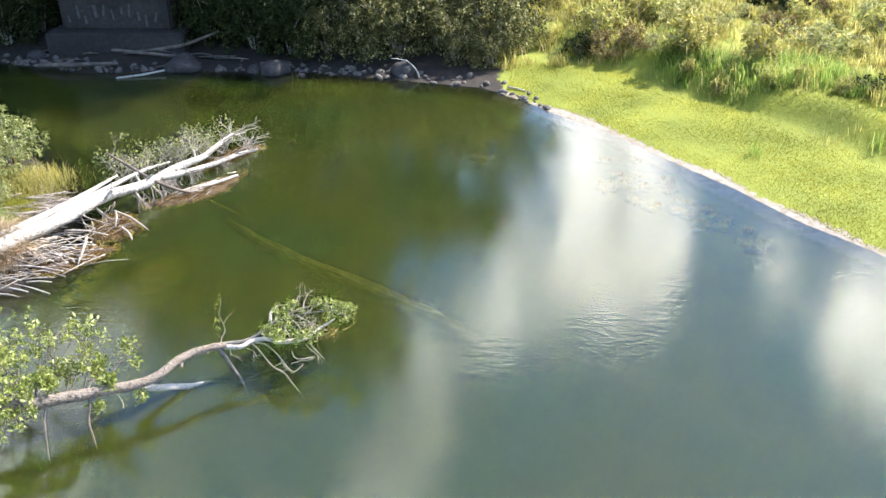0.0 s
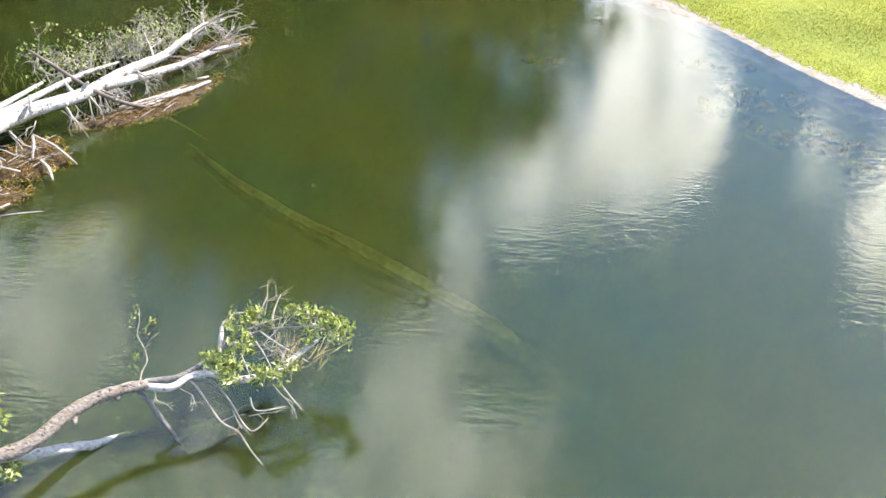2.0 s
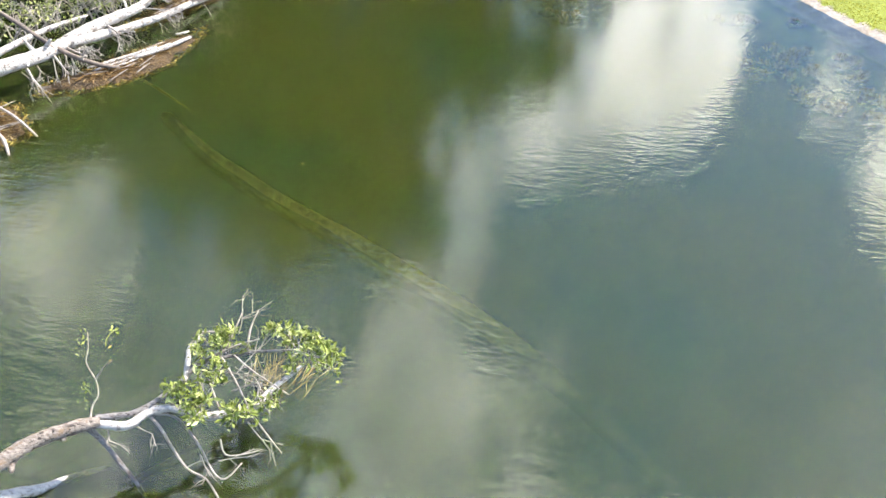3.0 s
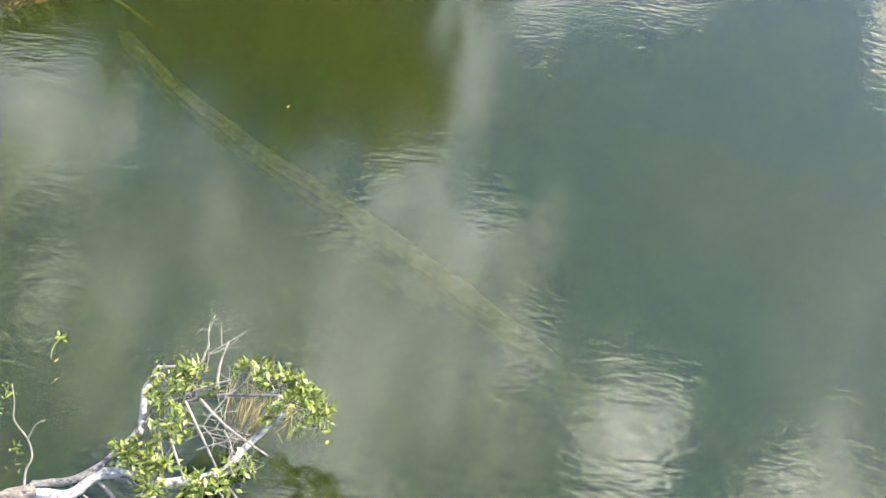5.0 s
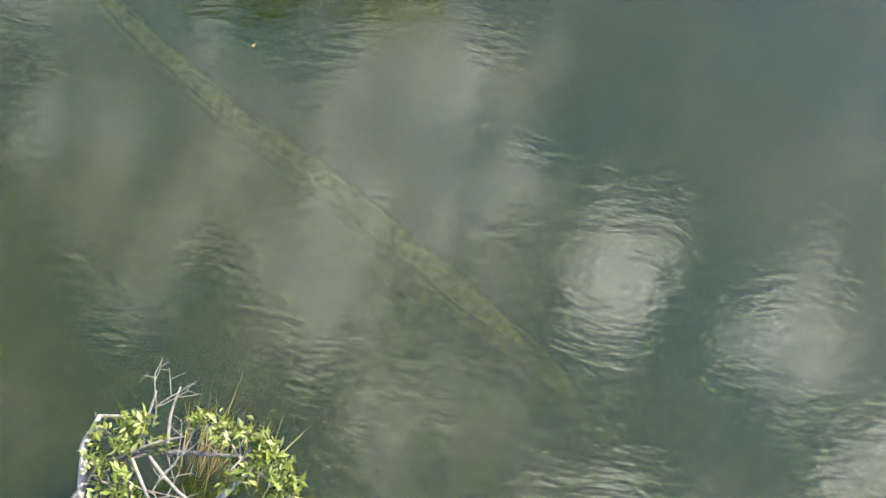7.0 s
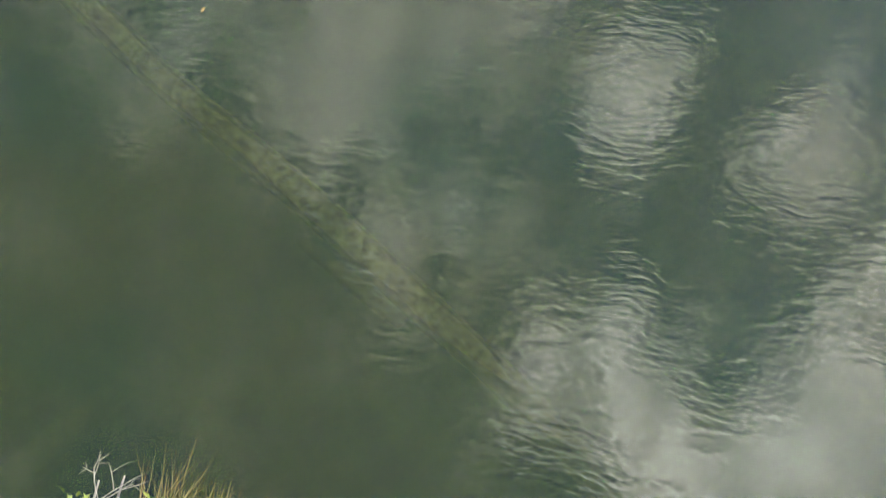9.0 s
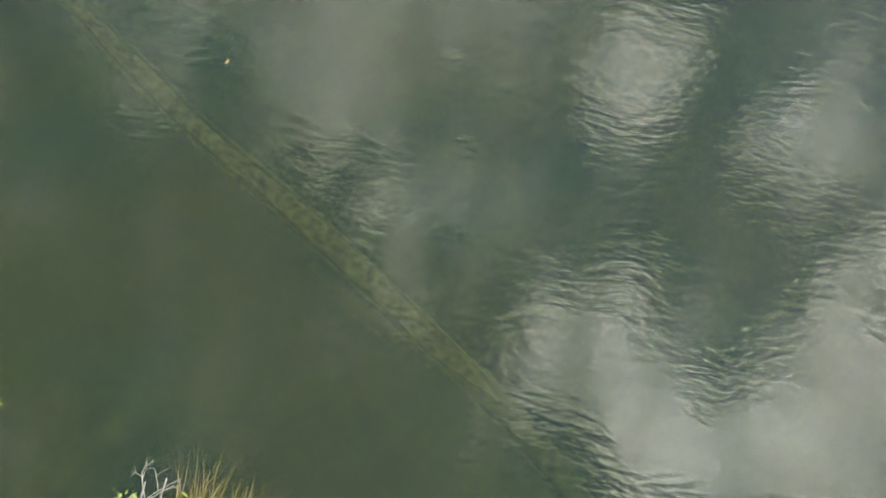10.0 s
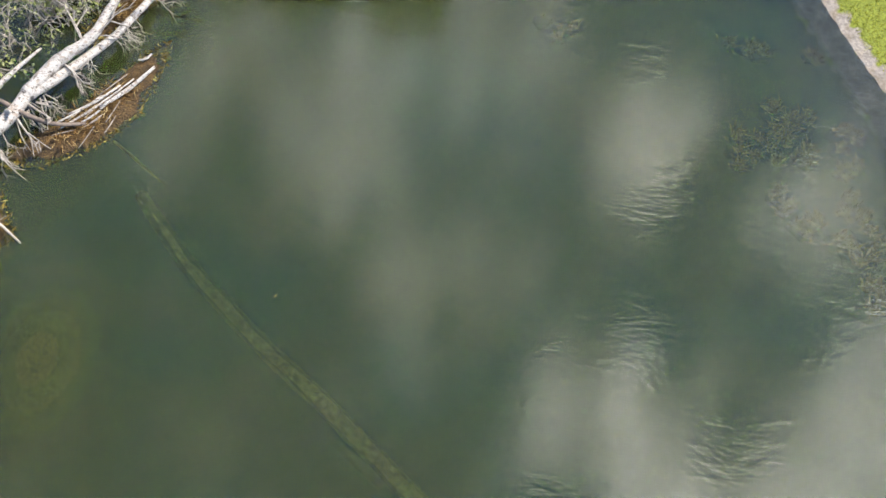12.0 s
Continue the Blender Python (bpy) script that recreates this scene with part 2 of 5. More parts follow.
def bark(name, grey, pale, rust, turn, rust_from=0.5, knots=(0.045, 0.034, 0.028)):
    """Scaly mottled bark: grey plates split by dark cracks, rusty patches and dark knots."""
    m, nt, b = material(name, 0.9)
    plate = noise_node(nt, 46.0, 5, 0.65, (0.4, 1, 1), turn)
    crack = noise_node(nt, 30.0, 6, 0.7, (0.5, 1, 1), turn)
    patch, knot = noise_node(nt, 13.0, 4, 0.6), noise_node(nt, 15.0, 3, 0.6)
    col = ramp(nt, plate.outputs["Fac"], [(0.3, grey), (0.68, pale)]).outputs[0]
    col = mixed(nt, ramp(nt, patch.outputs["Fac"], [(rust_from, (0, 0, 0)), (rust_from + 0.12, (0.85, 0.85, 0.85))]).outputs[0], col, rust)
    col = mixed(nt, ramp(nt, crack.outputs["Fac"], [(0.36, (1, 1, 1)), (0.46, (0, 0, 0))]).outputs[0], col, knots)
    col = mixed(nt, ramp(nt, knot.outputs["Fac"], [(0.61, (0, 0, 0)), (0.68, (1, 1, 1))]).outputs[0], col, knots)
    nt.links.new(col, b.inputs["Base Color"])
    bump(nt, b, crack.outputs["Fac"], 1.0, 0.03)
    return m


M_BARK = bark("scaly_bark", (0.1, 0.075, 0.06), (0.36, 0.3, 0.25), (0.18, 0.11, 0.055), -42, 0.54, (0.03, 0.022, 0.018))
M_WHITEBARK = bark("pale_stripped_bark", (0.36, 0.32, 0.29), (0.6, 0.56, 0.51), (0.38, 0.31, 0.24), -15, 0.6, (0.24, 0.2, 0.17))
M_GREYBARK = bark("dark_grey_bark", (0.1, 0.09, 0.085), (0.34, 0.31, 0.29), (0.14, 0.11, 0.09), -40, 0.52)
M_DEAD = bark("bleached_dead_wood", (0.33, 0.3, 0.27), (0.58, 0.535, 0.49), (0.3, 0.23, 0.175), -68, 0.53, (0.11, 0.085, 0.07))
M_TWIG = two_scale("thin_grey_twig", (0.24, 0.2, 0.17), (0.5, 0.44, 0.38), 6.0, 40.0, 0.85, 0.3, 0.005)
M_DARKTWIG = two_scale("dark_wet_stick", (0.1, 0.075, 0.06), (0.24, 0.18, 0.14), 5.0, 30.0, 0.75, 0.4, 0.01)
M_TRUNK = two_scale("grey_brown_bark", (0.06, 0.05, 0.042), (0.16, 0.135, 0.115), 2.0, 20.0, 0.9, 0.8, 0.04)
M_RAFT = two_scale("waterlogged_plant_mat", (0.04, 0.022, 0.007), (0.17, 0.095, 0.03), 7.0, 50.0, 0.6, 1.0, 0.08, spot=(0.3, 0.2, 0.06))
M_SUBLOG = two_scale("algae_covered_log", (0.5, 0.35, 0.12), (0.74, 0.53, 0.2), 2.0, 16.0, 0.9, 0.6, 0.03)
# algae on the sunken branch; also colours the shadow lumps under the weed
M_ALGAESHADOW = two_scale("dark_algae_and_shadow", (0.02, 0.028, 0.008), (0.05, 0.06, 0.018), 4.0, 30.0, 0.9, 0.5, 0.02)
M_LEAF = leafy("fresh_green_leaf", (0.09, 0.125, 0.025), (0.32, 0.36, 0.09), (0.56, 0.58, 0.28), 0.38)


def solo_leaf():
    """A leaf of its own: colour varies from object to object."""
    m, nt, b = material("single_green_leaf", 0.4)
    oi = nt.nodes.new("ShaderNodeObjectInfo")
    c = ramp(nt, oi.outputs["Random"], [(0.0, (0.09, 0.125, 0.025)), (0.75, (0.32, 0.36, 0.09)), (1.0, (0.56, 0.58, 0.28))]).outputs[0]
    nt.links.new(c, b.inputs["Base Color"])
    tr, mx = nt.nodes.new("ShaderNodeBsdfTranslucent"), nt.nodes.new("ShaderNodeMixShader")
    nt.links.new(c, tr.inputs["Color"])
    mx.inputs[0].default_value = 0.25
    nt.links.new(b.outputs[0], mx.inputs[1]); nt.links.new(tr.outputs[0], mx.inputs[2])
    nt.links.new(mx.outputs[0], nt.nodes["Material Output"].inputs["Surface"])
    return m


M_SOLOLEAF = solo_leaf()
M_GREYLEAF = leafy("dusty_green_leaf", (0.19, 0.21, 0.07), (0.46, 0.46, 0.19), (0.62, 0.58, 0.36), 0.6, 0.5)
# leaf colours dropped to near black to stand for the bank's deep shade
M_TREELEAF = leafy("shade_dark_leaf", (0.01, 0.017, 0.004), (0.034, 0.046, 0.012), (0.085, 0.1, 0.035), 0.65)
# driftwood colour darkened for the pieces that lie in the far bank's shade
M_DRIFT = two_scale("shade_dark_driftwood", (0.06, 0.048, 0.04), (0.2, 0.165, 0.14), 3.0, 30.0, 0.85, 0.4, 0.01)
M_WILLOW = leafy("silvery_willow_leaf", (0.03, 0.036, 0.012), (0.2, 0.2, 0.075), (0.62, 0.58, 0.34), 0.55, 0.5)
M_SHRUB = leafy("meadow_shrub_leaf", (0.17, 0.19, 0.045), (0.5, 0.49, 0.16), (0.68, 0.6, 0.3), 0.6, 0.55)
M_LAWN = leafy("lime_green_sward", (0.24, 0.25, 0.022), (0.325, 0.325, 0.034), (0.4, 0.375, 0.07), 0.7, 0.5, 0.65)
M_TALL = leafy("tall_meadow_grass", (0.27, 0.265, 0.065), (0.54, 0.49, 0.16), (0.7, 0.6, 0.34), 0.7, 0.55, 0.6)
M_LUSH = leafy("lush_green_grass", (0.15, 0.23, 0.045), (0.34, 0.46, 0.1), (0.52, 0.54, 0.22), 0.6, 0.5, 0.6)
M_RUSSET = leafy("russet_weed_leaf", (0.12, 0.085, 0.035), (0.3, 0.22, 0.09), (0.42, 0.36, 0.14), 0.6)
M_STRAW = leafy("dry_straw", (0.3, 0.19, 0.06), (0.5, 0.36, 0.14), (0.6, 0.48, 0.25), 0.7, 0.2)
M_WEED = leafy("brown_water_weed", (0.06, 0.045, 0.018), (0.25, 0.17, 0.06), (0.55, 0.41, 0.19), 0.6, 0.1)

# ---- mesh helpers ----
rng = np.random.default_rng(7)


def mesh_object(name, verts, faces, mat, parent=None, smooth=True, label=""):
    me = bpy.data.meshes.new(name)
    me.from_pydata([tuple(v) for v in verts], [], faces)
    for mm in mat if isinstance(mat, (list, tuple)) else [mat]:
        me.materials.append(mm)
    if smooth:
        me.polygons.foreach_set("use_smooth", np.ones(len(me.polygons), bool))
    ob = new(name, me)
    if parent:
        ob.parent = parent
    if label:
        ob["label"] = label
    return ob


def part(name, bm, mat, parent, label=""):
    me = bpy.data.meshes.new(name)
    bm.to_mesh(me)
    bm.free()
    me.materials.append(mat)
    ob = new(name, me)
    ob.parent = parent
    if label:
        ob["label"] = label
    return ob


class Geo:
    """Vertices and faces gathered into one mesh."""

    def __init__(self):
        self.v, self.f = [], []

    def tube(self, pts, radii, sides=8, wobble=0.0, seed=0, cap=True, steps=3):
        """A tapered limb along pts, smoothed, with an uneven skin."""
        r = random.Random(seed)
        pts = [Vector(p) for p in pts]
        if len(pts) > 2:
            dense, rr = [], []
            n = len(pts)
            for i in range(n - 1):
                p0, p1, p2, p3 = pts[max(i - 1, 0)], pts[i], pts[i + 1], pts[min(i + 2, n - 1)]
                for k in range(steps):
                    t = k / steps
                    dense.append(0.5 * ((2 * p1) + (p2 - p0) * t + (2 * p0 - 5 * p1 + 4 * p2 - p3) * t * t + (3 * p1 - p0 - 3 * p2 + p3) * t ** 3))
                    rr.append(radii[i] * (1 - t) + radii[i + 1] * t)
            dense.append(pts[-1]); rr.append(radii[-1])
            pts, radii = dense, rr
        base = len(self.v)
        side = None
        for i, p in enumerate(pts):
            d = (pts[min(i + 1, len(pts) - 1)] - pts[max(i - 1, 0)]).normalized()
            if side is None:
                side = d.cross(Vector((0, 0, 1)))
                if side.length < 0.1:
                    side = d.cross(Vector((1, 0, 0)))
            side = (side - d * side.dot(d)).normalized()
            up = d.cross(side)
            for k in range(sides):
                a = 2 * math.pi * k / sides
                rad = radii[i] * (1 + wobble * (r.random() * 2 - 1))
                self.v.append(p + (side * math.cos(a) + up * math.sin(a)) * rad)
        for i in range(len(pts) - 1):
            for k in range(sides):
                a, b = base + i * sides + k, base + i * sides + (k + 1) % sides
                self.f.append((a, b, b + sides, a + sides))
        if cap:
            self.f.append(tuple(base + k for k in reversed(range(sides))))
            self.f.append(tuple(base + (len(pts) - 1) * sides + k for k in range(sides)))
        return self

    def quads(self, centres, dirs, lengths, widths, seed=0, fold=0.25):
        """Pointed leaves or blades: six points and four faces each, with a fold along the middle."""
        g = np.random.default_rng(seed)
        n = len(centres)
        c, d = np.asarray(centres, float), np.asarray(dirs, float)
        d = d / np.linalg.norm(d, axis=1, keepdims=True)
        rnd = g.normal(size=(n, 3))
        s = np.cross(d, rnd)
        s /= np.linalg.norm(s, axis=1, keepdims=True) + 1e-9
        nn = np.cross(s, d)
        L, W = np.asarray(lengths)[:, None], np.asarray(widths)[:, None]
        mid, tip = c + d * L * 0.5 - nn * W * fold, c + d * L - nn * L * 0.12
        pts = np.stack([c, mid + s * W * 0.5 + nn * W * fold, mid, mid - s * W * 0.5 + nn * W * fold, tip], 1).reshape(-1, 3)
        base = len(self.v)
        self.v.extend(map(tuple, pts))
        for i in range(n):
            b = base + 5 * i
            self.f += [(b, b + 1, b + 2), (b, b + 2, b + 3), (b + 1, b + 4, b + 2), (b + 2, b + 4, b + 3)]
        return self

    def blades(self, roots, heights, widths, lean=0.35, seed=0):
        """Grass blades: one bent strip of three faces each."""
        g = np.random.default_rng(seed)
        p = np.asarray(roots, float)
        n = len(p)
        a = g.uniform(0, 2 * math.pi, n)
        out = np.stack([np.cos(a), np.sin(a), np.zeros(n)], 1)
        acr = np.stack([-np.sin(a), np.cos(a), np.zeros(n)], 1)
        h, w = np.asarray(heights)[:, None], np.asarray(widths)[:, None]
        k = g.uniform(0.2, 1, (n, 1)) * lean
        up = np.array([0, 0, 1.0])
        m = p + up * h * 0.55 + out * h * k * 0.35
        t = p + up * h * (1 - 0.3 * k) + out * h * k
        pts = np.stack([p - acr * w / 2, p + acr * w / 2, m + acr * w * 0.4, m - acr * w * 0.4, t], 1).reshape(-1, 3)
        base = len(self.v)
        self.v.extend(map(tuple, pts))
        for i in range(n):
            b = base + 5 * i
            self.f += [(b, b + 1, b + 2, b + 3), (b + 3, b + 2, b + 4)]
        return self

    def done(self, name, mat, parent=None, smooth=True, label=""):
        return mesh_object(name, self.v, self.f, mat, parent, smooth, label)


def empty(name, label, category, group="", at=(0, 0, 0)):
    ob = new(name)
    ob.location = at
    return tagged(ob, label, category, group)


def blob(name, size, mat, parent=None, seed=0, rough=0.25, sub=3, flat=0.0):
    """A boulder: a rounded lump with broad facets and small unevenness."""
    bm = bmesh.new()
    bmesh.ops.create_icosphere(bm, subdivisions=sub, radius=1.0)
    off = Vector((seed * 3.7, seed * 1.3, seed * 2.1))
    for v in bm.verts:
        n = noise.noise(v.co * 1.1 + off) * rough * 1.6 + noise.noise(v.co * 3.0 + off) * rough * 0.5
        v.co *= 1 + n
        if v.co.z < -flat and flat:
            v.co.z = -flat
        v.co.x *= size[0]; v.co.y *= size[1]; v.co.z *= size[2]
    me = bpy.data.meshes.new(name)
    bm.to_mesh(me); bm.free()
    me.materials.append(mat)
    me.polygons.foreach_set("use_smooth", np.ones(len(me.polygons), bool))
    ob = new(name, me)
    if parent:
        ob.parent = parent
    return ob


# ---- ground, pond bed, water ----
SHORE = [(10.5, -16), (11.5, 2), (10.8, 9.5), (8.75, 13.4), (7.5, 14.75), (6.46, 16.45), (5.1, 18.2), (4.0, 19.65), (2.7, 20.95), (1.6, 22.15), (0.2, 23.3),
         (-1.4, 23.6), (-2.8, 24.0), (-5.9, 24.25), (-9.4, 24.0), (-12.4, 23.4), (-15.9, 24.2), (-30, 26), (-34, 18), (-18, 18.5), (-11, 17.2), (-9.2, 15.4), (-8.3, 13.9),
         (-7.4, 12.6), (-6.9, 11.4), (-7.0, 10.4), (-8.2, 9.2), (-9.5, 7.0), (-8.8, 4.0), (-9.5, -16)]


def shore_distance(x, y):
    """Metres from the waterline: positive on land."""
    x, y = np.asarray(x, float), np.asarray(y, float)
    best, inside = np.full(x.shape, 1e9), np.zeros(x.shape, bool)
    for (ax, ay), (bx, by) in zip(SHORE, SHORE[1:] + SHORE[:1]):
        dx, dy = bx - ax, by - ay
        t = np.clip(((x - ax) * dx + (y - ay) * dy) / (dx * dx + dy * dy), 0, 1)
        best = np.minimum(best, np.hypot(x - ax - t * dx, y - ay - t * dy))
        crossing = ((ay > y) != (by > y)) & (x < dx * (y - ay) / (dy if dy else 1e-9) + ax)
        inside ^= crossing
    return np.where(inside, -best, best)


def smooth01(v):
    v = np.clip(v, 0, 1)
    return v * v * (3 - 2 * v)


def waves(x, y):
    return 0.5 * np.sin(x * 0.83 + 1.3 * np.sin(y * 0.31)) + 0.3 * np.sin(y * 1.37 + x * 0.4) + 0.2 * np.sin(x * 2.9 + y * 2.1)


def height(x, y):
    x, y = np.asarray(x, float), np.asarray(y, float)
    d = shore_distance(x, y) + 0.14 * waves(x * 1.6, y * 1.6)
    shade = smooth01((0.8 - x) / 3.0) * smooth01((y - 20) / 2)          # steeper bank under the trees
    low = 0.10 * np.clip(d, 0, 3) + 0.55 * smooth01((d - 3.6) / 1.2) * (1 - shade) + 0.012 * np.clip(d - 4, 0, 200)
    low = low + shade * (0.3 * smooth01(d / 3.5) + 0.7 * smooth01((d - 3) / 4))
    land = low + 0.05 * waves(x * 0.9, y * 0.9) * smooth01(d / 2)
    bed = -0.16 * np.clip(-d, 0, 1.2) - 0.25 * np.clip(-d - 1.2, 0, 5)
    shoal = -0.6 + 0.53 * np.exp(-((x + 4.9) ** 2 / 1.4 + (y - 11.4) ** 2 / 2.6))
    shoal = np.maximum(shoal, -0.6 + 0.33 * np.exp(-((x - 0.6) ** 2 / 0.9 + (y - 9.8) ** 2 / 0.5)))
    return np.where(d > 0, land, np.maximum(np.maximum(bed, -1.5), np.where(d < -0.3, shoal, -1.5)))


def ground_sheet():
    def axis(lo, hi, step, far):
        core = np.arange(lo, hi + step / 2, step)
        out = [hi]
        while out[-1] < far:
            out.append(out[-1] + max(step, (out[-1] - hi) * 0.25 + step))
        left = [lo]
        while left[-1] > -far:
            left.append(left[-1] - max(step, (lo - left[-1]) * 0.25 + step))
        return np.array(left[:0:-1] + list(core) + out[1:])

    xs, ys = axis(-18, 20, 0.2, 900), axis(4, 34, 0.2, 900)
    X, Y = np.meshgrid(xs, ys)
    Z = height(X, Y)
    D = shore_distance(X, Y) + 0.14 * waves(X * 1.6, Y * 1.6)
    nx, ny = len(xs), len(ys)
    verts = np.stack([X, Y, Z], -1).reshape(-1, 3)
    idx = np.arange(nx * ny).reshape(ny, nx)
    faces = np.stack([idx[:-1, :-1], idx[:-1, 1:], idx[1:, 1:], idx[1:, :-1]], -1).reshape(-1, 4)
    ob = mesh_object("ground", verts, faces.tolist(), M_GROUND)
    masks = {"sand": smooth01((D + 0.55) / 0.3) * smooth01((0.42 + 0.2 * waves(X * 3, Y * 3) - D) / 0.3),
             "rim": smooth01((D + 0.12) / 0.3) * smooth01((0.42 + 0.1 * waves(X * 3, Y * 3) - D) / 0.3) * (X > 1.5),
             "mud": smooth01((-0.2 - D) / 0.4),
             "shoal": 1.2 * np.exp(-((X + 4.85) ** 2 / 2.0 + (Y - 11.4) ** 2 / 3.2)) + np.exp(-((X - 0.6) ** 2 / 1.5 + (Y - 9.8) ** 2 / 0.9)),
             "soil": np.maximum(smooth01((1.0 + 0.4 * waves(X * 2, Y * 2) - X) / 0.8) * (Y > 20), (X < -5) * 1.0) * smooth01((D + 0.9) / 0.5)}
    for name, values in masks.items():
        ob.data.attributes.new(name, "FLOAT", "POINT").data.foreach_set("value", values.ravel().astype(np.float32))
    return tagged(ob, "grassy ground with sandy pond rim and muddy bed", "ground", kind="structure")


ground_sheet()


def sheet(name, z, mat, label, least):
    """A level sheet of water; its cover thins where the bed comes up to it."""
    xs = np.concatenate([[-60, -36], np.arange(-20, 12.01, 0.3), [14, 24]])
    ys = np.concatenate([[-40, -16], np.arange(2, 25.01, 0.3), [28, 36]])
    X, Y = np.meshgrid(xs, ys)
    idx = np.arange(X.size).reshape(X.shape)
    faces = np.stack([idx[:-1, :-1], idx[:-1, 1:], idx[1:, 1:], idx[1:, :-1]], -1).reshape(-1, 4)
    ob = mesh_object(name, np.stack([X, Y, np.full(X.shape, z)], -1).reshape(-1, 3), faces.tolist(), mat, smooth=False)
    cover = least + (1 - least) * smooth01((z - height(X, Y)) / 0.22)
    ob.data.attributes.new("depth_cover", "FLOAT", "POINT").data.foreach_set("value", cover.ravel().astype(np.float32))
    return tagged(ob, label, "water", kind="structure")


sheet("water", 0.0, M_WATER, "calm green pond water with faint wind ripples", 0.25)
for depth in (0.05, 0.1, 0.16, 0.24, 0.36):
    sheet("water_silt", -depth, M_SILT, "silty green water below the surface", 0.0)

# ---- far bank: trees, willows, pier, boulders ----


def ground_z(x, y):
    return float(height(np.array([x]), np.array([y]))[0])


def leaf_cloud(geo, centre, radii, count, size, seed, droop=0.3):
    """Leaves in many small twig-end clumps filling an uneven crown."""
    g = np.random.default_rng(seed)
    clumps = max(6, count // 45)
    u = g.normal(size=(clumps, 3))
    u /= np.linalg.norm(u, axis=1, keepdims=True)
    rad = g.uniform(0.35, 1.08, (clumps, 1)) ** 0.6
    cc = np.asarray(centre) + u * rad * np.asarray(radii)
    which = g.integers(0, clumps, count)
    spread = g.uniform(0.08, 0.2, clumps)[which][:, None] * np.asarray(radii)
    p = cc[which] + g.normal(size=(count, 3)) * spread
    d = (p - np.asarray(centre)) / np.asarray(radii) * 0.5 + g.normal(size=(count, 3)) * 0.8
    d[:, 2] -= droop
    s = g.uniform(0.6, 1.3, count) * size
    geo.quads(p, d, s, s * g.uniform(0.35, 0.6, count), seed + 1)


def make_tree(name, label, tall, wide, leaf_mat, leaves, size, seed):
    tree = empty(name, label, "tree", "trees on the far bank")
    r = random.Random(seed)
    wood, crown = Geo(), Geo()
    lean = Vector((r.uniform(-0.1, 0.1), r.uniform(-0.1, 0.1), 1))
    top = lean * tall * 0.85
    wood.tube([(0, 0, -0.3), lean * tall * 0.25, lean * tall * 0.55 + Vector((r.uniform(-.2, .2), 0, 0)), top], [tall * 0.022, tall * 0.017, tall * 0.011, 0.02], 8, 0.08, seed)
    for i in range(16):
        f = r.uniform(0.15, 0.92)
        a = r.uniform(0, 2 * math.pi)
        start = lean * tall * 0.85 * f
        reach = wide * (0.55 + 0.5 * math.sin(math.pi * min(1, f + 0.1))) * r.uniform(0.7, 1.1)
        end = start + Vector((math.cos(a) * reach, math.sin(a) * reach, tall * r.uniform(0.05, 0.18)))
        midp = start.lerp(end, 0.5) + Vector((0, 0, tall * 0.03))
        wood.tube([start, midp, end], [tall * 0.008, tall * 0.005, 0.012], 5, 0.1, seed + i)
        leaf_cloud(crown, end, (wide * 0.42, wide * 0.42, tall * 0.12), leaves // 20, size, seed * 50 + i)
    leaf_cloud(crown, top, (wide * 0.5, wide * 0.5, tall * 0.16), leaves // 5, size, seed * 50 + 40)
    wood.done("trunk", M_TRUNK, tree)
    crown.done("crown", leaf_mat, tree, smooth=False)
    return tree


def make_bush(name, label, group, wide, tall, leaf_mat, leaves, size, seed, stems=9, category="bush", droop=0.2):
    bush = empty(name, label, category, group)
    r = random.Random(seed)
    wood, crown = Geo(), Geo()
    for i in range(stems):
        a = r.uniform(0, 2 * math.pi)
        reach, rise = wide * r.uniform(0.2, 0.9), tall * r.uniform(0.55, 1.0)
        end = Vector((math.cos(a) * reach, math.sin(a) * reach, rise * (1 - 0.35 * reach / wide)))
        wood.tube([(math.cos(a) * 0.1, math.sin(a) * 0.1, -0.15), end * 0.45 + Vector((0, 0, rise * 0.15)), end], [0.018 + tall * 0.006, 0.012 + tall * 0.003, 0.005], 5, 0.1, seed + i)
        leaf_cloud(crown, end * 0.85, (wide * 0.34, wide * 0.34, tall * 0.24), leaves * 2 // 3 // stems, size, seed * 31 + i, droop)
        leaf_cloud(crown, Vector((end.x * 0.8, end.y * 0.8, end.z * 0.35)), (wide * 0.36, wide * 0.36, tall * 0.22), leaves // 3 // stems, size, seed * 31 + 400 + i, droop)
    tagged(wood.done("stem_tangle", M_TWIG, bush), kind="stuff")
    crown.done("foliage", leaf_mat, bush, smooth=False)
    return bush


def place(ob, spots, drop=0.05):
    """The thing itself at the first spot, copies at the others: x, y, turn, size."""
    for i, (x, y, turn, size) in enumerate(spots):
        m = pose(x, y, ground_z(x, y) - drop, 0, 0, turn) @ Matrix.Scale(size, 4)
        if i == 0:
            home = ob
            ob.matrix_basis = m
        else:
            c = copy_thing(home, pose(x, y, ground_z(x, y) - drop, 0, 0, turn))
            c.scale = (size,) * 3


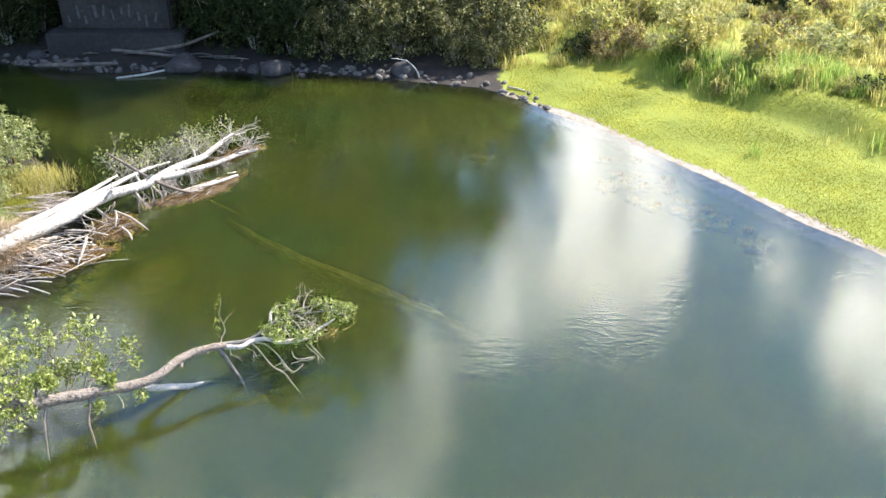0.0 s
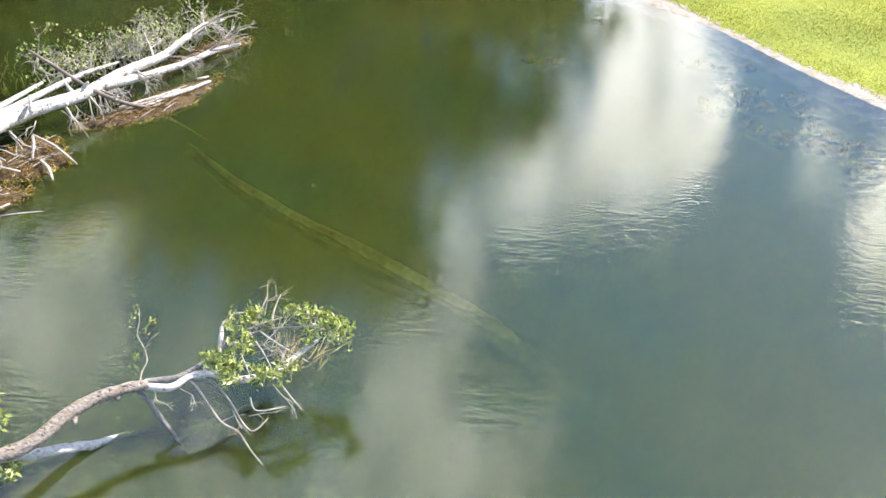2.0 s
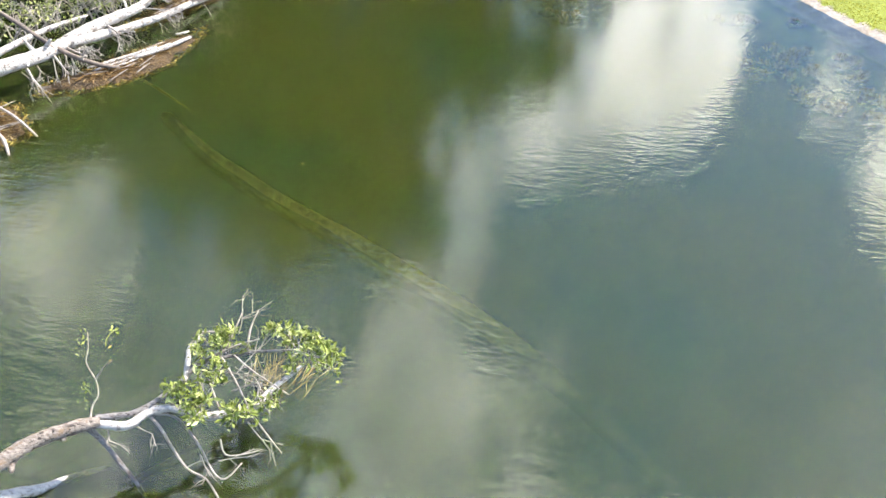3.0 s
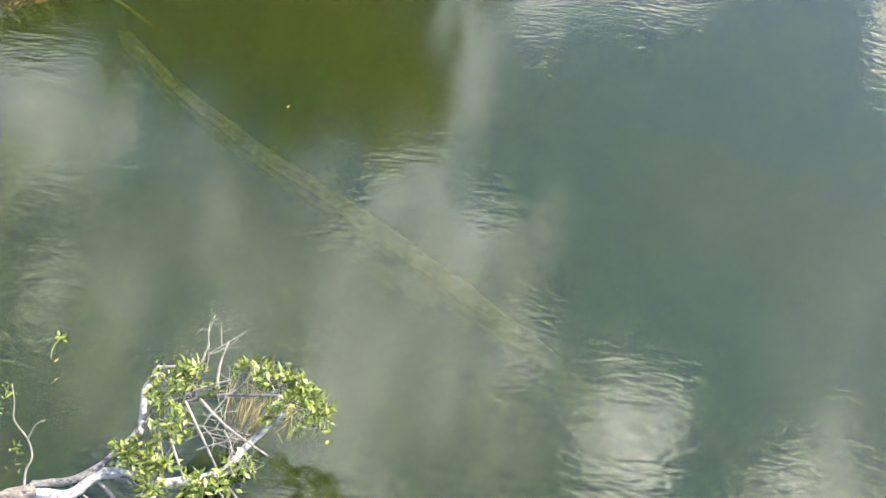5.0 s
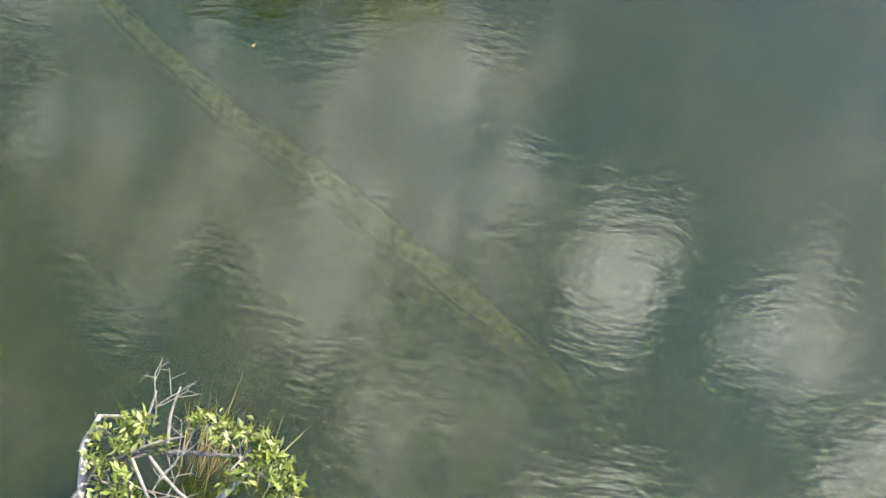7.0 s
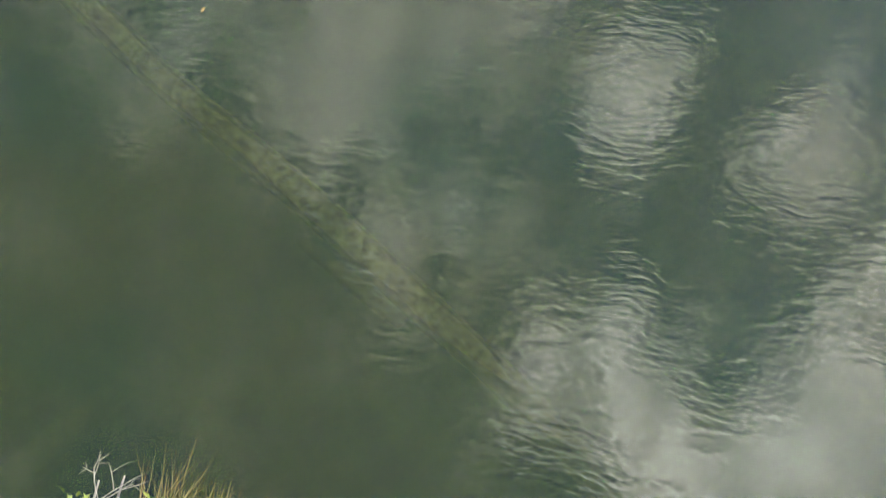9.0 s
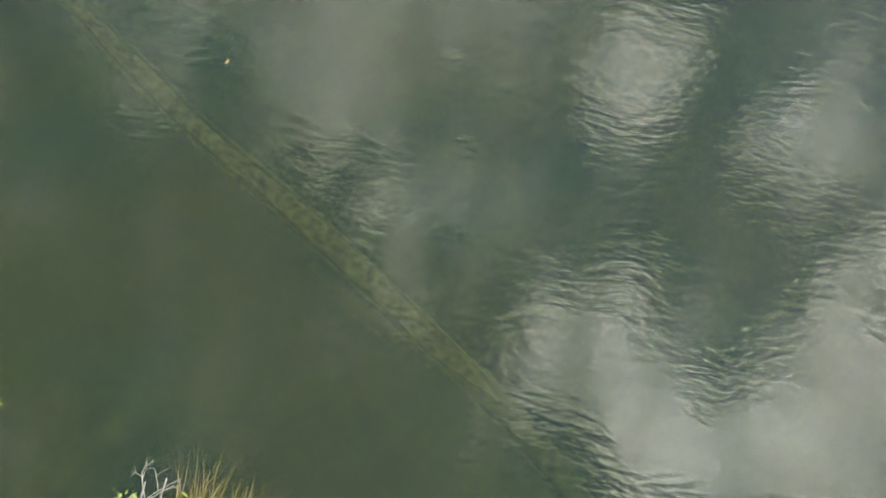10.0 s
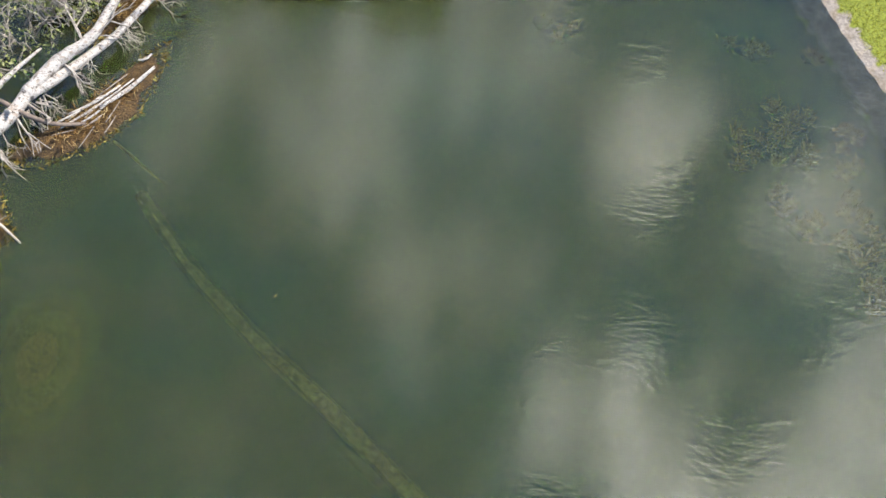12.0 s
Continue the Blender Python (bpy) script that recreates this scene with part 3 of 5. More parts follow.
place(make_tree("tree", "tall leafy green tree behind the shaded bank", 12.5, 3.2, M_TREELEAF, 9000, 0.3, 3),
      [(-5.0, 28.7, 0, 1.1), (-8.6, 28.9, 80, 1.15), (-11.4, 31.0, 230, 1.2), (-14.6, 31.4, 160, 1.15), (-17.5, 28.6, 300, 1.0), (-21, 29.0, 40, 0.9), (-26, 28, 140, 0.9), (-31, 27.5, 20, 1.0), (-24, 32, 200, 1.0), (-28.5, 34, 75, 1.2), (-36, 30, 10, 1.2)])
place(make_tree("tree", "broad green tree over the bank, shade darkened into its leaves", 9.0, 3.4, M_TREELEAF, 9000, 0.26, 5),
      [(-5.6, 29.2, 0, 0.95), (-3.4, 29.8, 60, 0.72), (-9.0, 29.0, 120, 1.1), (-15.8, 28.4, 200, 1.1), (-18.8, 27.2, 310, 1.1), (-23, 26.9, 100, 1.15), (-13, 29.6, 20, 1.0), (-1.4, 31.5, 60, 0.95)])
place(make_bush("willow_bush", "silvery green willow bush on the stony bank", "willows on the far bank", 1.9, 3.4, M_WILLOW, 7000, 0.14, 11, 14, "bush", 0.5),
      [(-1.6, 26.6, 0, 1.0), (-4.0, 26.9, 70, 0.95), (0.3, 26.2, 140, 0.82), (-3.0, 28.2, 30, 1.15), (-0.6, 28.0, 300, 1.0), (-5.2, 25.9, 33, 0.75), (-2.7, 25.9, 210, 0.8), (-3.9, 25.8, 20, 0.7),
       (-0.9, 25.5, 90, 0.6), (0.4, 25.2, 200, 0.45), (1.2, 26.8, 10, 0.5), (-4.9, 28.3, 190, 1.2)])
# shaded counterpart of the willows: shade is put into the leaf colour
place(make_bush("shade_dark_bush", "bank bush with shade darkened into its leaves", "alders on the shaded bank", 1.9, 3.2, M_TREELEAF, 7000, 0.15, 13, 14, "bush", 0.5),
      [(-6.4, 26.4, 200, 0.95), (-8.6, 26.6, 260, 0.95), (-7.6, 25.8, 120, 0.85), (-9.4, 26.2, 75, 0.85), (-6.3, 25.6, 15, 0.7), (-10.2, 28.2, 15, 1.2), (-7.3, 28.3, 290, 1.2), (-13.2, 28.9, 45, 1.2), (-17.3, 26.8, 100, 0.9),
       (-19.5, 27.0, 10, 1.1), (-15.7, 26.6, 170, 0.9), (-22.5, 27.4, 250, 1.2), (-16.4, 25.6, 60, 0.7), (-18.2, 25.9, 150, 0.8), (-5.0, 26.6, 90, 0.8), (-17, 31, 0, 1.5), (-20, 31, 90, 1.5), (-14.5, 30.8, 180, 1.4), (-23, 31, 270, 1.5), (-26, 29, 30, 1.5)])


def bridge_pier():
    pier = empty("bridge_pier", "weathered concrete bridge pier with faded paint marks, shade darkened into its colour", "bridge pier", at=(-12.15, 25.2, 0))
    bm = bmesh.new()
    bmesh.ops.create_cube(bm, size=1, matrix=Matrix.Translation((0, 0.75, 0.35)) @ Matrix.Diagonal((4.6, 2.1, 1.1, 1)))
    bmesh.ops.bevel(bm, geom=bm.edges[:], offset=0.05, segments=2, affect="EDGES")
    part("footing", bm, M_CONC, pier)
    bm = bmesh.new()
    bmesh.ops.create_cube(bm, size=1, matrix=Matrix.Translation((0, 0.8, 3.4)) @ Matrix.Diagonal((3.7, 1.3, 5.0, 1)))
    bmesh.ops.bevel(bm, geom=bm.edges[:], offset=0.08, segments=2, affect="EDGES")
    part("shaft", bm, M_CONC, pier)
    r = random.Random(4)
    for i in range(11):                                  # unreadable sprayed marks: short plain bars
        bm = bmesh.new()
        bmesh.ops.create_cube(bm, size=1, matrix=Matrix.Diagonal((r.uniform(0.05, 0.12), 0.006, r.uniform(0.2, 0.45), 1)))
        ob = part("paint_mark", bm, M_PAINT, pier, "faded pale paint bar, dimmed for the pier shade")
        ob.matrix_basis = pose(-1.55 + i * 0.29 + r.uniform(-0.05, 0.05), 0.144, 1.35 + r.uniform(-0.15, 0.25), 0, r.uniform(-12, 12), 0)
    pier.rotation_euler = (0, 0, radians(6))
    return pier


bridge_pier()


def bridge_deck():
    """An unseen span added over the pier to shade the bank: a slab with edge beams and kerbs."""
    deck = empty("bridge_deck", "unseen concrete bridge deck added over the pier to shade the bank", "bridge deck")
    along, across = Vector((0.85, 0.53, 0)).normalized(), Vector((-0.53, 0.85, 0)).normalized()
    start = Vector((-9.6, 26.6, 0)) - along * 42
    length = 44.0

    def beam(name, off, wide, z0, z1):
        bm = bmesh.new()
        c = start + along * length / 2 + across * (off + wide / 2) + Vector((0, 0, (z0 + z1) / 2))
        m = Matrix.Translation(c) @ Matrix.Rotation(math.atan2(along.y, along.x), 4, "Z") @ Matrix.Diagonal((length, wide, z1 - z0, 1))
        bmesh.ops.create_cube(bm, size=1, matrix=m)
        bmesh.ops.bevel(bm, geom=bm.edges[:], offset=0.03, segments=1, affect="EDGES")
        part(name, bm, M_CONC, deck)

    beam("slab", 0.0, 9.5, 6.35, 6.75)
    for off in (1.0, 4.6, 8.1):
        beam("girder", off, 0.5, 5.9, 6.35)
    for off in (0.0, 9.2):
        beam("kerb", off, 0.3, 6.752, 7.0)
    return deck


bridge_deck()

for i, (x, y, sx, sy, sz, label) in enumerate([
        (-9.55, 24.15, 0.58, 0.45, 0.36, "big rounded grey boulder at the waterline"), (-6.5, 24.2, 0.48, 0.42, 0.36, "grey domed boulder beside the dark bank"),
        (-7.15, 24.2, 0.22, 0.2, 0.2, "small grey boulder beside a larger one"), (-2.3, 24.35, 0.38, 0.36, 0.3, "dark boulder at the edge of the shade"),
        (-5.55, 23.95, 0.14, 0.12, 0.1, "small stone standing in shallow water"), (-14.8, 24.6, 0.3, 0.25, 0.2, "grey stone on the shaded bank")]):
    rock = blob("boulder", (sx, sy, sz), M_ROCK, seed=i + 2, rough=0.22)
    rock.location = (x, y, max(ground_z(x, y), -0.05) + sz * 0.25)
    tagged(rock, label, "boulder", "boulders on the far bank")


def shore_stones():
    geo_obs = []
    base = blob("shore_stone", (1, 1, 0.7), M_PEBBLE, seed=9, rough=0.3, sub=2)
    r = random.Random(21)
    first = True
    for i in range(230):
        t = r.random()
        x = -16 + 18.2 * t
        lim = np.interp(x, [-16, -12.4, -9.4, -5.9, -2.8, -1.4, 0.2, 1.6, 2.7], [24.2, 23.4, 24, 24.25, 24, 23.6, 23.3, 22.15, 20.95])
        y = lim + abs(r.gauss(0.1, 0.35))
        s = r.choice([0.04, 0.05, 0.06, 0.08, 0.11]) * r.uniform(0.7, 1.2)
        m = pose(x, y, ground_z(x, y) + s * 0.2, r.uniform(-20, 20), r.uniform(-20, 20), r.uniform(0, 360))
        ob = base if first else copy_thing(base, m)
        ob.matrix_basis = m
        ob.scale = (s * r.uniform(0.8, 1.5), s, s)
        first = False
        tagged(ob, "small pale stone on the stony shore", "stone", "stones along the far shore")


shore_stones()


def driftwood(pts, radii, label, mat=M_DRIFT, seed=0, group="", sides=6, name="driftwood"):
    g = Geo().tube(pts, radii, sides, 0.12, seed)
    return tagged(g.done(name, mat), label, "driftwood", group)


driftwood([(-14.3, 23.6, 0.12), (-13.2, 23.5, 0.2), (-11.6, 23.9, 0.2)], [0.05, 0.09, 0.06], "pale drift log lying along the shaded shore", seed=1)
driftwood([(-11.6, 24.9, 0.3), (-10.0, 25.1, 0.5), (-8.7, 25.5, 0.95)], [0.05, 0.07, 0.04], "pale drift branch leaning on the shaded bank", seed=2)
driftwood([(-12.6, 25.0, 0.35), (-11.2, 24.7, 0.35), (-9.9, 24.6, 0.3)], [0.05, 0.06, 0.05], "grey drift branch in front of the pier", seed=3)
driftwood([(-11.2, 22.9, 0.02), (-10.5, 23.2, 0.06), (-9.9, 23.6, 0.12)], [0.03, 0.04, 0.03], "white stick lying in the shallows", M_DEAD, 4)
driftwood([(-2.75, 24.4, 0.52), (-2.25, 24.35, 0.48), (-1.9, 24.15, 0.24), (-1.8, 24.0, 0.05)], [0.012, 0.02, 0.024, 0.03], "bleached forked stick lying over a boulder", M_DEAD, 5)
driftwood([(1.0, 23.2, 0.12), (1.5, 22.95, 0.1)], [0.03, 0.02], "short white stick on the stony shore", M_DEAD, 6)
for i in range(14):
    rr = random.Random(100 + i)
    x, a = rr.uniform(-15, -8.5), rr.uniform(-0.5, 0.5)
    y = 24.2 + rr.uniform(-0.2, 1.0)
    z = ground_z(x, y) + 0.06
    L = rr.uniform(0.5, 1.3)
    driftwood([(x, y, z), (x + L * 0.5, y + a * L * 0.5, z + 0.06), (x + L, y + a * L, z + 0.04)], [0.025, 0.03, 0.015], "thin grey drift stick on the shaded bank", seed=i, group="drift sticks on the far bank")

# ---- meadow on the right shore ----


def scatter(n, box, test, seed):
    g = np.random.default_rng(seed)
    x, y = g.uniform(box[0], box[1], n), g.uniform(box[2], box[3], n)
    keep = test(x, y)
    x, y = x[keep], y[keep]
    return np.stack([x, y, height(x, y) - 0.01], 1)


def lawn_edge(x):
    """Where the short sward meets the tall meadow."""
    return np.interp(x, [-1, 0.4, 2.7, 5.5, 6.0, 7.3, 9.5, 10.6, 13, 20], [24.3, 24.6, 25.0, 24.8, 23.2, 21.8, 21.4, 19.8, 18.3, 16])


def sward():
    def test(x, y):
        d = shore_distance(x, y)
        return (d > 0.22 + 0.12 * waves(x * 3, y * 3)) & (y < lawn_edge(x) + 0.4) & (x > 0.9)
    p = scatter(300000, (1, 16, 8, 26), test, 31)
    g = np.random.default_rng(32)
    h = g.uniform(0.022, 0.05, len(p)) * (1 + 0.35 * waves(p[:, 0] * 2.2, p[:, 1] * 2.2))
    geo = Geo().blades(p, h, g.uniform(0.009, 0.019, len(p)), 1.2, 33)
    tagged(geo.done("short_grass", M_LAWN, smooth=False), "short lime green sward along the sandy pond rim", "grass", kind="stuff")


sward()


def tussocks(centres, each, wide, low, tall, widths, seed, mat, name, label):
    """Grass in tufts: every tuft has its own height and spread."""
    g = np.random.default_rng(seed)
    n = len(centres)
    size = g.uniform(0.5, 1.3, n)
    k = np.repeat(np.arange(n), each)
    p = centres[k] + g.normal(size=(len(k), 3)) * (wide, wide, 0) * size[k][:, None]
    p[:, 2] = height(p[:, 0], p[:, 1]) - 0.02
    h = (low + (tall - low) * g.random(n)[k]) * g.uniform(0.55, 1.05, len(k))
    tagged(Geo().blades(p, h, widths(p) * g.uniform(0.7, 1.3, len(k)), 0.8, seed + 1).done(name, mat, smooth=False), label, "grass", kind="stuff")


def tall_grass():
    def test(x, y):
        return (y > lawn_edge(x) + 0.1) & (x > 0.3 - (y - 24) * 0.1)
    c = scatter(5200, (-3, 32, 16, 60), test, 41)
    tussocks(c, 34, 0.2, 0.18, 0.75, lambda p: 0.022 + 0.04 * np.clip((p[:, 1] - 20) / 25, 0, 1), 42, M_TALL, "tall_grass", "tall yellow-green meadow grass in uneven tufts")


tall_grass()


def lush_grass():
    def test(x, y):
        e = lawn_edge(x)
        return (y > e + 0.05) & (y < e + 2.3) & (x > 5.6)
    c = scatter(1500, (5, 20, 15, 28), test, 45)
    tussocks(c, 60, 0.2, 0.25, 0.75, lambda p: np.full(len(p), 0.026), 46, M_LUSH, "lush_grass", "dense lush green grass in a low drift")


lush_grass()

r = random.Random(8)
kinds = [make_bush("meadow_shrub", "round grey-green weedy shrub in the tall meadow", "shrubs in the meadow", 0.8, 1.0, M_SHRUB, 1500, 0.1, 61, 8),
         make_bush("meadow_shrub", "tall yellow-green weed clump in the meadow", "shrubs in the meadow", 0.6, 1.25, M_TALL, 1300, 0.12, 62, 9),
         make_bush("meadow_shrub", "low dusty green bush in the tall meadow", "shrubs in the meadow", 1.1, 0.8, M_GREYLEAF, 1700, 0.1, 63, 9),
         make_bush("meadow_shrub", "dark green leafy shrub in the tall meadow", "shrubs in the meadow", 0.9, 1.1, M_TREELEAF, 1700, 0.11, 64, 9),
         make_bush("meadow_shrub", "russet seeding weed clump in the tall meadow", "shrubs in the meadow", 0.8, 0.9, M_RUSSET, 1500, 0.1, 65, 9)]
spots = [[(7.0, 22.3, 0, 0.5), (8.2, 21.9, 90, 0.55), (9.9, 21.2, 30, 0.5), (11.3, 19.6, 200, 0.55), (13.2, 18.7, 60, 0.6)], [(6.2, 23.4, 0, 0.5), (9.0, 21.9, 120, 0.5), (12.2, 19.3, 0, 0.5)], [(5.6, 25.4, 10, 0.7)], [(3.2, 25.9, 0, 0.8), (5.3, 31.0, 40, 1.3), (10.3, 30.5, 90, 1.3), (12.6, 20.6, 20, 0.6), (10.6, 21.0, 70, 0.6), (4.4, 31.5, 200, 0.9)], [(4.0, 25.6, 0, 1.0), (4.9, 25.5, 60, 0.9)]]
for i in range(330):
    for _ in range(20):
        x, y = r.uniform(0.5, 30), r.uniform(19, 56)
        if y > float(lawn_edge(x)) + 0.7 and x > 0.6 + (y - 25) * -0.05:
            break
    spots[(0, 1, 2, 0, 1, 2, 1, 4, 0, 2)[i % 10] if i % 30 else 3].append((x, y, r.uniform(0, 360), r.choice((0.45, 0.6, 0.75, 0.9, 1.2)) * r.uniform(0.8, 1.15)))
for k, s in zip(kinds, spots):
    place(k, s)


def reed_tuft(x, y, tall, seed, count=46, spread=0.12, mat=M_LUSH, label="small dark green rush tuft in the short sward"):
    g = np.random.default_rng(seed)
    p = np.stack([g.normal(x, spread, count), g.normal(y, spread, count), np.zeros(count)], 1)
    p[:, 2] = height(p[:, 0], p[:, 1]) - 0.02
    tagged(Geo().blades(p, g.uniform(0.4, 1, count) * tall, g.uniform(0.01, 0.02, count), 0.35, seed + 1).done("rush_tuft", mat, smooth=False), label, "rush tuft", "rush tufts on the sward")


reed_tuft(7.2, 18.25, 0.55, 71)
reed_tuft(9.9, 18.3, 0.5, 73)
reed_tuft(8.9, 18.9, 0.4, 75, 30, 0.2, M_TALL)
reed_tuft(9.4, 19.1, 0.4, 76, 30, 0.25, M_TALL)

# ---- the stranded dead tree, its plant mats and the stick pile ----


def twigs(geo, start, direction, length, seed, levels=3, radius=0.012, spread=0.7, sag=0.0):
    """A forking spray of bare twigs; returns the tips."""
    r = random.Random(seed)
    tips = []

    def grow(p, d, ln, rad, lv):
        d = d.normalized()
        bend = Vector((r.uniform(-1, 1), r.uniform(-1, 1), r.uniform(-1, 1) - sag)) * 0.35
        m = p + d * ln * 0.5 + bend * ln * 0.18
        e = p + (d + bend * 0.6).normalized() * ln
        if lv <= 1:
            tips.append(p.lerp(e, 0.6))
        geo.tube([p, m, e], [rad, rad * 0.8, rad * 0.55], 5 if rad > 0.008 else 4, 0.1, r.randint(0, 9999))
        if lv == 0:
            tips.append(e)
            return
        for _ in range(r.choice((2, 2, 3))):
            nd = d + Vector((r.uniform(-1, 1), r.uniform(-1, 1), r.uniform(-1, 1) - sag)) * spread
            grow(p.lerp(e, r.uniform(0.55, 1.0)), nd, ln * r.uniform(0.5, 0.8), rad * 0.62, lv - 1)

    grow(Vector(start), Vector(direction), length, radius, levels)
    return tips


def dead_tree():
    tree = empty("fallen_tree", "bleached dead fallen tree lying over the water with bare limbs", "fallen tree", at=(0, 0, 0))
    Geo().tube([(-7.6, 10.9, 0.5), (-7.4, 11.4, 0.5), (-7.06, 12.45, 0.45), (-6.8, 13.5, 0.42), (-6.35, 14.3, 0.36), (-6.2, 14.85, 0.34)],
               [0.15, 0.14, 0.125, 0.11, 0.095, 0.085], 16, 0.1, 1, True, 9).done("trunk", M_DEAD, tree)
    rk = random.Random(5)
    for i in range(9):                                   # broken branch stubs along the trunk
        f = rk.uniform(0.1, 0.95)
        base = Vector((-7.55 + 1.3 * f, 11.1 + 3.6 * f, 0.5 - 0.1 * f))
        d = Vector((rk.uniform(-0.3, 1), rk.uniform(-0.6, 0.3), rk.uniform(-0.3, 0.9))).normalized()
        Geo().tube([base, base + d * 0.18, base + d * rk.uniform(0.2, 0.27)], [0.04, 0.024, 0.014], 7, 0.2, i).done("stub", M_DEAD, tree)
    Geo().tube([(-6.22, 14.8, 0.34), (-5.95, 15.4, 0.38), (-5.62, 15.85, 0.42), (-5.46, 16.5, 0.5), (-5.36, 17.15, 0.5), (-5.2, 17.6, 0.42)],
               [0.095, 0.085, 0.07, 0.055, 0.04, 0.022], 10, 0.14, 2, True, 6).done("limb", M_DEAD, tree)
    Geo().tube([(-6.2, 14.8, 0.32), (-5.9, 15.25, 0.26), (-5.46, 16.05, 0.18), (-5.14, 16.95, 0.1), (-4.85, 17.4, 0.06)],
               [0.08, 0.065, 0.055, 0.045, 0.025], 10, 0.14, 3, True, 6).done("limb", M_DEAD, tree)
    Geo().tube([(-7.75, 11.2, 0.55), (-7.43, 11.9, 0.58), (-7.15, 13.1, 0.55), (-6.97, 14.4, 0.5)], [0.08, 0.07, 0.055, 0.02], 9, 0.08, 4).done("limb", M_DEAD, tree)
    Geo().tube([(-7.5, 11.6, 0.42), (-7.1, 12.9, 0.5), (-6.75, 14.1, 0.5), (-6.5, 14.9, 0.48), (-6.25, 15.5, 0.42)], [0.07, 0.065, 0.05, 0.035, 0.015], 8, 0.08, 5).done("limb", M_DEAD, tree)
    g = Geo()
    for i, (p, d) in enumerate([((-5.6, 15.85, 0.42), (0.6, 0.6, 0.2)), ((-5.45, 16.6, 0.5), (0.7, 0.3, 0.5)), ((-5.4, 17.2, 0.5), (0.6, 0.1, 0.2)), ((-5.4, 17.3, 0.5), (0.5, 0.3, 0.1)),
                                ((-5.95, 15.4, 0.35), (0.8, -0.3, -0.1)), ((-6.2, 14.7, 0.3), (0.9, -0.4, -0.1)), ((-6.5, 14.1, 0.3), (0.8, -0.5, -0.2)), ((-5.2, 16.8, 0.15), (0.8, 0.2, 0.5)),
                                ((-6.9, 13.2, 0.3), (0.8, -0.5, -0.1)), ((-5.0, 17.2, 0.1), (0.5, 0.6, 0.6)), ((-5.3, 17.0, 0.4), (-0.4, 0.6, 0.7)), ((-6.3, 14.5, 0.3), (0.7, -0.7, 0.0)),
                                ((-7.0, 12.8, 0.35), (0.7, -0.6, -0.1)), ((-5.7, 15.7, 0.4), (-0.3, 0.7, 0.7))]):
        twigs(g, p, d, 0.42, 200 + i, 2, 0.02, 0.8)
        twigs(g, p, (d[0], d[1] - 0.3, d[2] - 0.3), 0.34, 240 + i, 3, 0.012, 1.0, 0.5)
    rt = random.Random(61)
    for i in range(24):                                  # roots and broken twigs curling down beneath the trunk
        f = rt.uniform(0.25, 1)
        p = Vector((-7.25 + 1.95 * f, 12.3 + 4.2 * f, 0.3 - 0.1 * f))
        twigs(g, p, (rt.uniform(0.2, 1), rt.uniform(-0.9, 0.1), rt.uniform(-0.5, 0.3)), rt.uniform(0.15, 0.3), 900 + i, 3, rt.uniform(0.006, 0.012), 1.1, 0.4)
    tagged(g.done("twig_spray", M_TWIG, tree), kind="stuff")


dead_tree()
driftwood([(-7.34, 14.8, 0.85), (-6.9, 14.7, 0.66), (-6.34, 14.55, 0.42), (-5.8, 14.5, 0.22), (-5.42, 14.68, 0.05)], [0.02, 0.03, 0.035, 0.035, 0.03],
          "long dark bare branch leaning across the dead trunk", M_DARKTWIG, 12)


M_BUSHLEAF = leafy("yellow_green_bush_leaf", (0.13, 0.16, 0.06), (0.34, 0.36, 0.13), (0.5, 0.5, 0.28), 0.5)


def dead_crown():
    """The half-dead bush standing behind the trunk."""
    bush = empty("half_dead_bush", "half-dead grey bush with sparse green leaves behind the trunk", "bush")
    wood, leaf = Geo(), Geo()
    tips = []
    rr = random.Random(77)
    starts = []
    for k in range(52):
        f = rr.random()
        x, y = -7.15 + 1.6 * f + rr.uniform(-0.25, 0.15), 14.9 + 2.3 * f + rr.uniform(-0.1, 0.5)
        starts.append(((x, y, 0.05), (rr.uniform(-0.9, 0.7), rr.uniform(-0.4, 0.8), 0.8), rr.uniform(0.3, 0.5)))
    starts.append(((-7.2, 14.7, 0.6), (-0.1, 0.3, 0.4), 0.4))
    for i, (p, d, ln) in enumerate(starts):
        tips += twigs(wood, p, d, ln, 300 + i, 4 if i % 3 else 3, 0.012, 1.35)
    g = np.random.default_rng(5)
    tips = np.array([tuple(t) for t in tips])
    pick = tips[g.integers(0, len(tips), 1300)]
    pts = pick + g.normal(size=pick.shape) * 0.06
    s = g.uniform(0.045, 0.09, len(pts))
    leaf.quads(pts, g.normal(size=pts.shape) + (0, 0, 0.5), s, s * 0.5, 6)
    tagged(wood.done("stem_tangle", M_TWIG, bush), kind="stuff")
    leaf.done("foliage", M_BUSHLEAF, bush, smooth=False)


dead_crown()


M_FRINGE = leafy("yellow_weed_fringe", (0.12, 0.08, 0.02), (0.32, 0.22, 0.05), (0.46, 0.38, 0.12), 0.6)
M_LITTER = leafy("brown_plant_litter", (0.06, 0.032, 0.012), (0.24, 0.14, 0.05), (0.5, 0.38, 0.2), 0.7, 0.1)


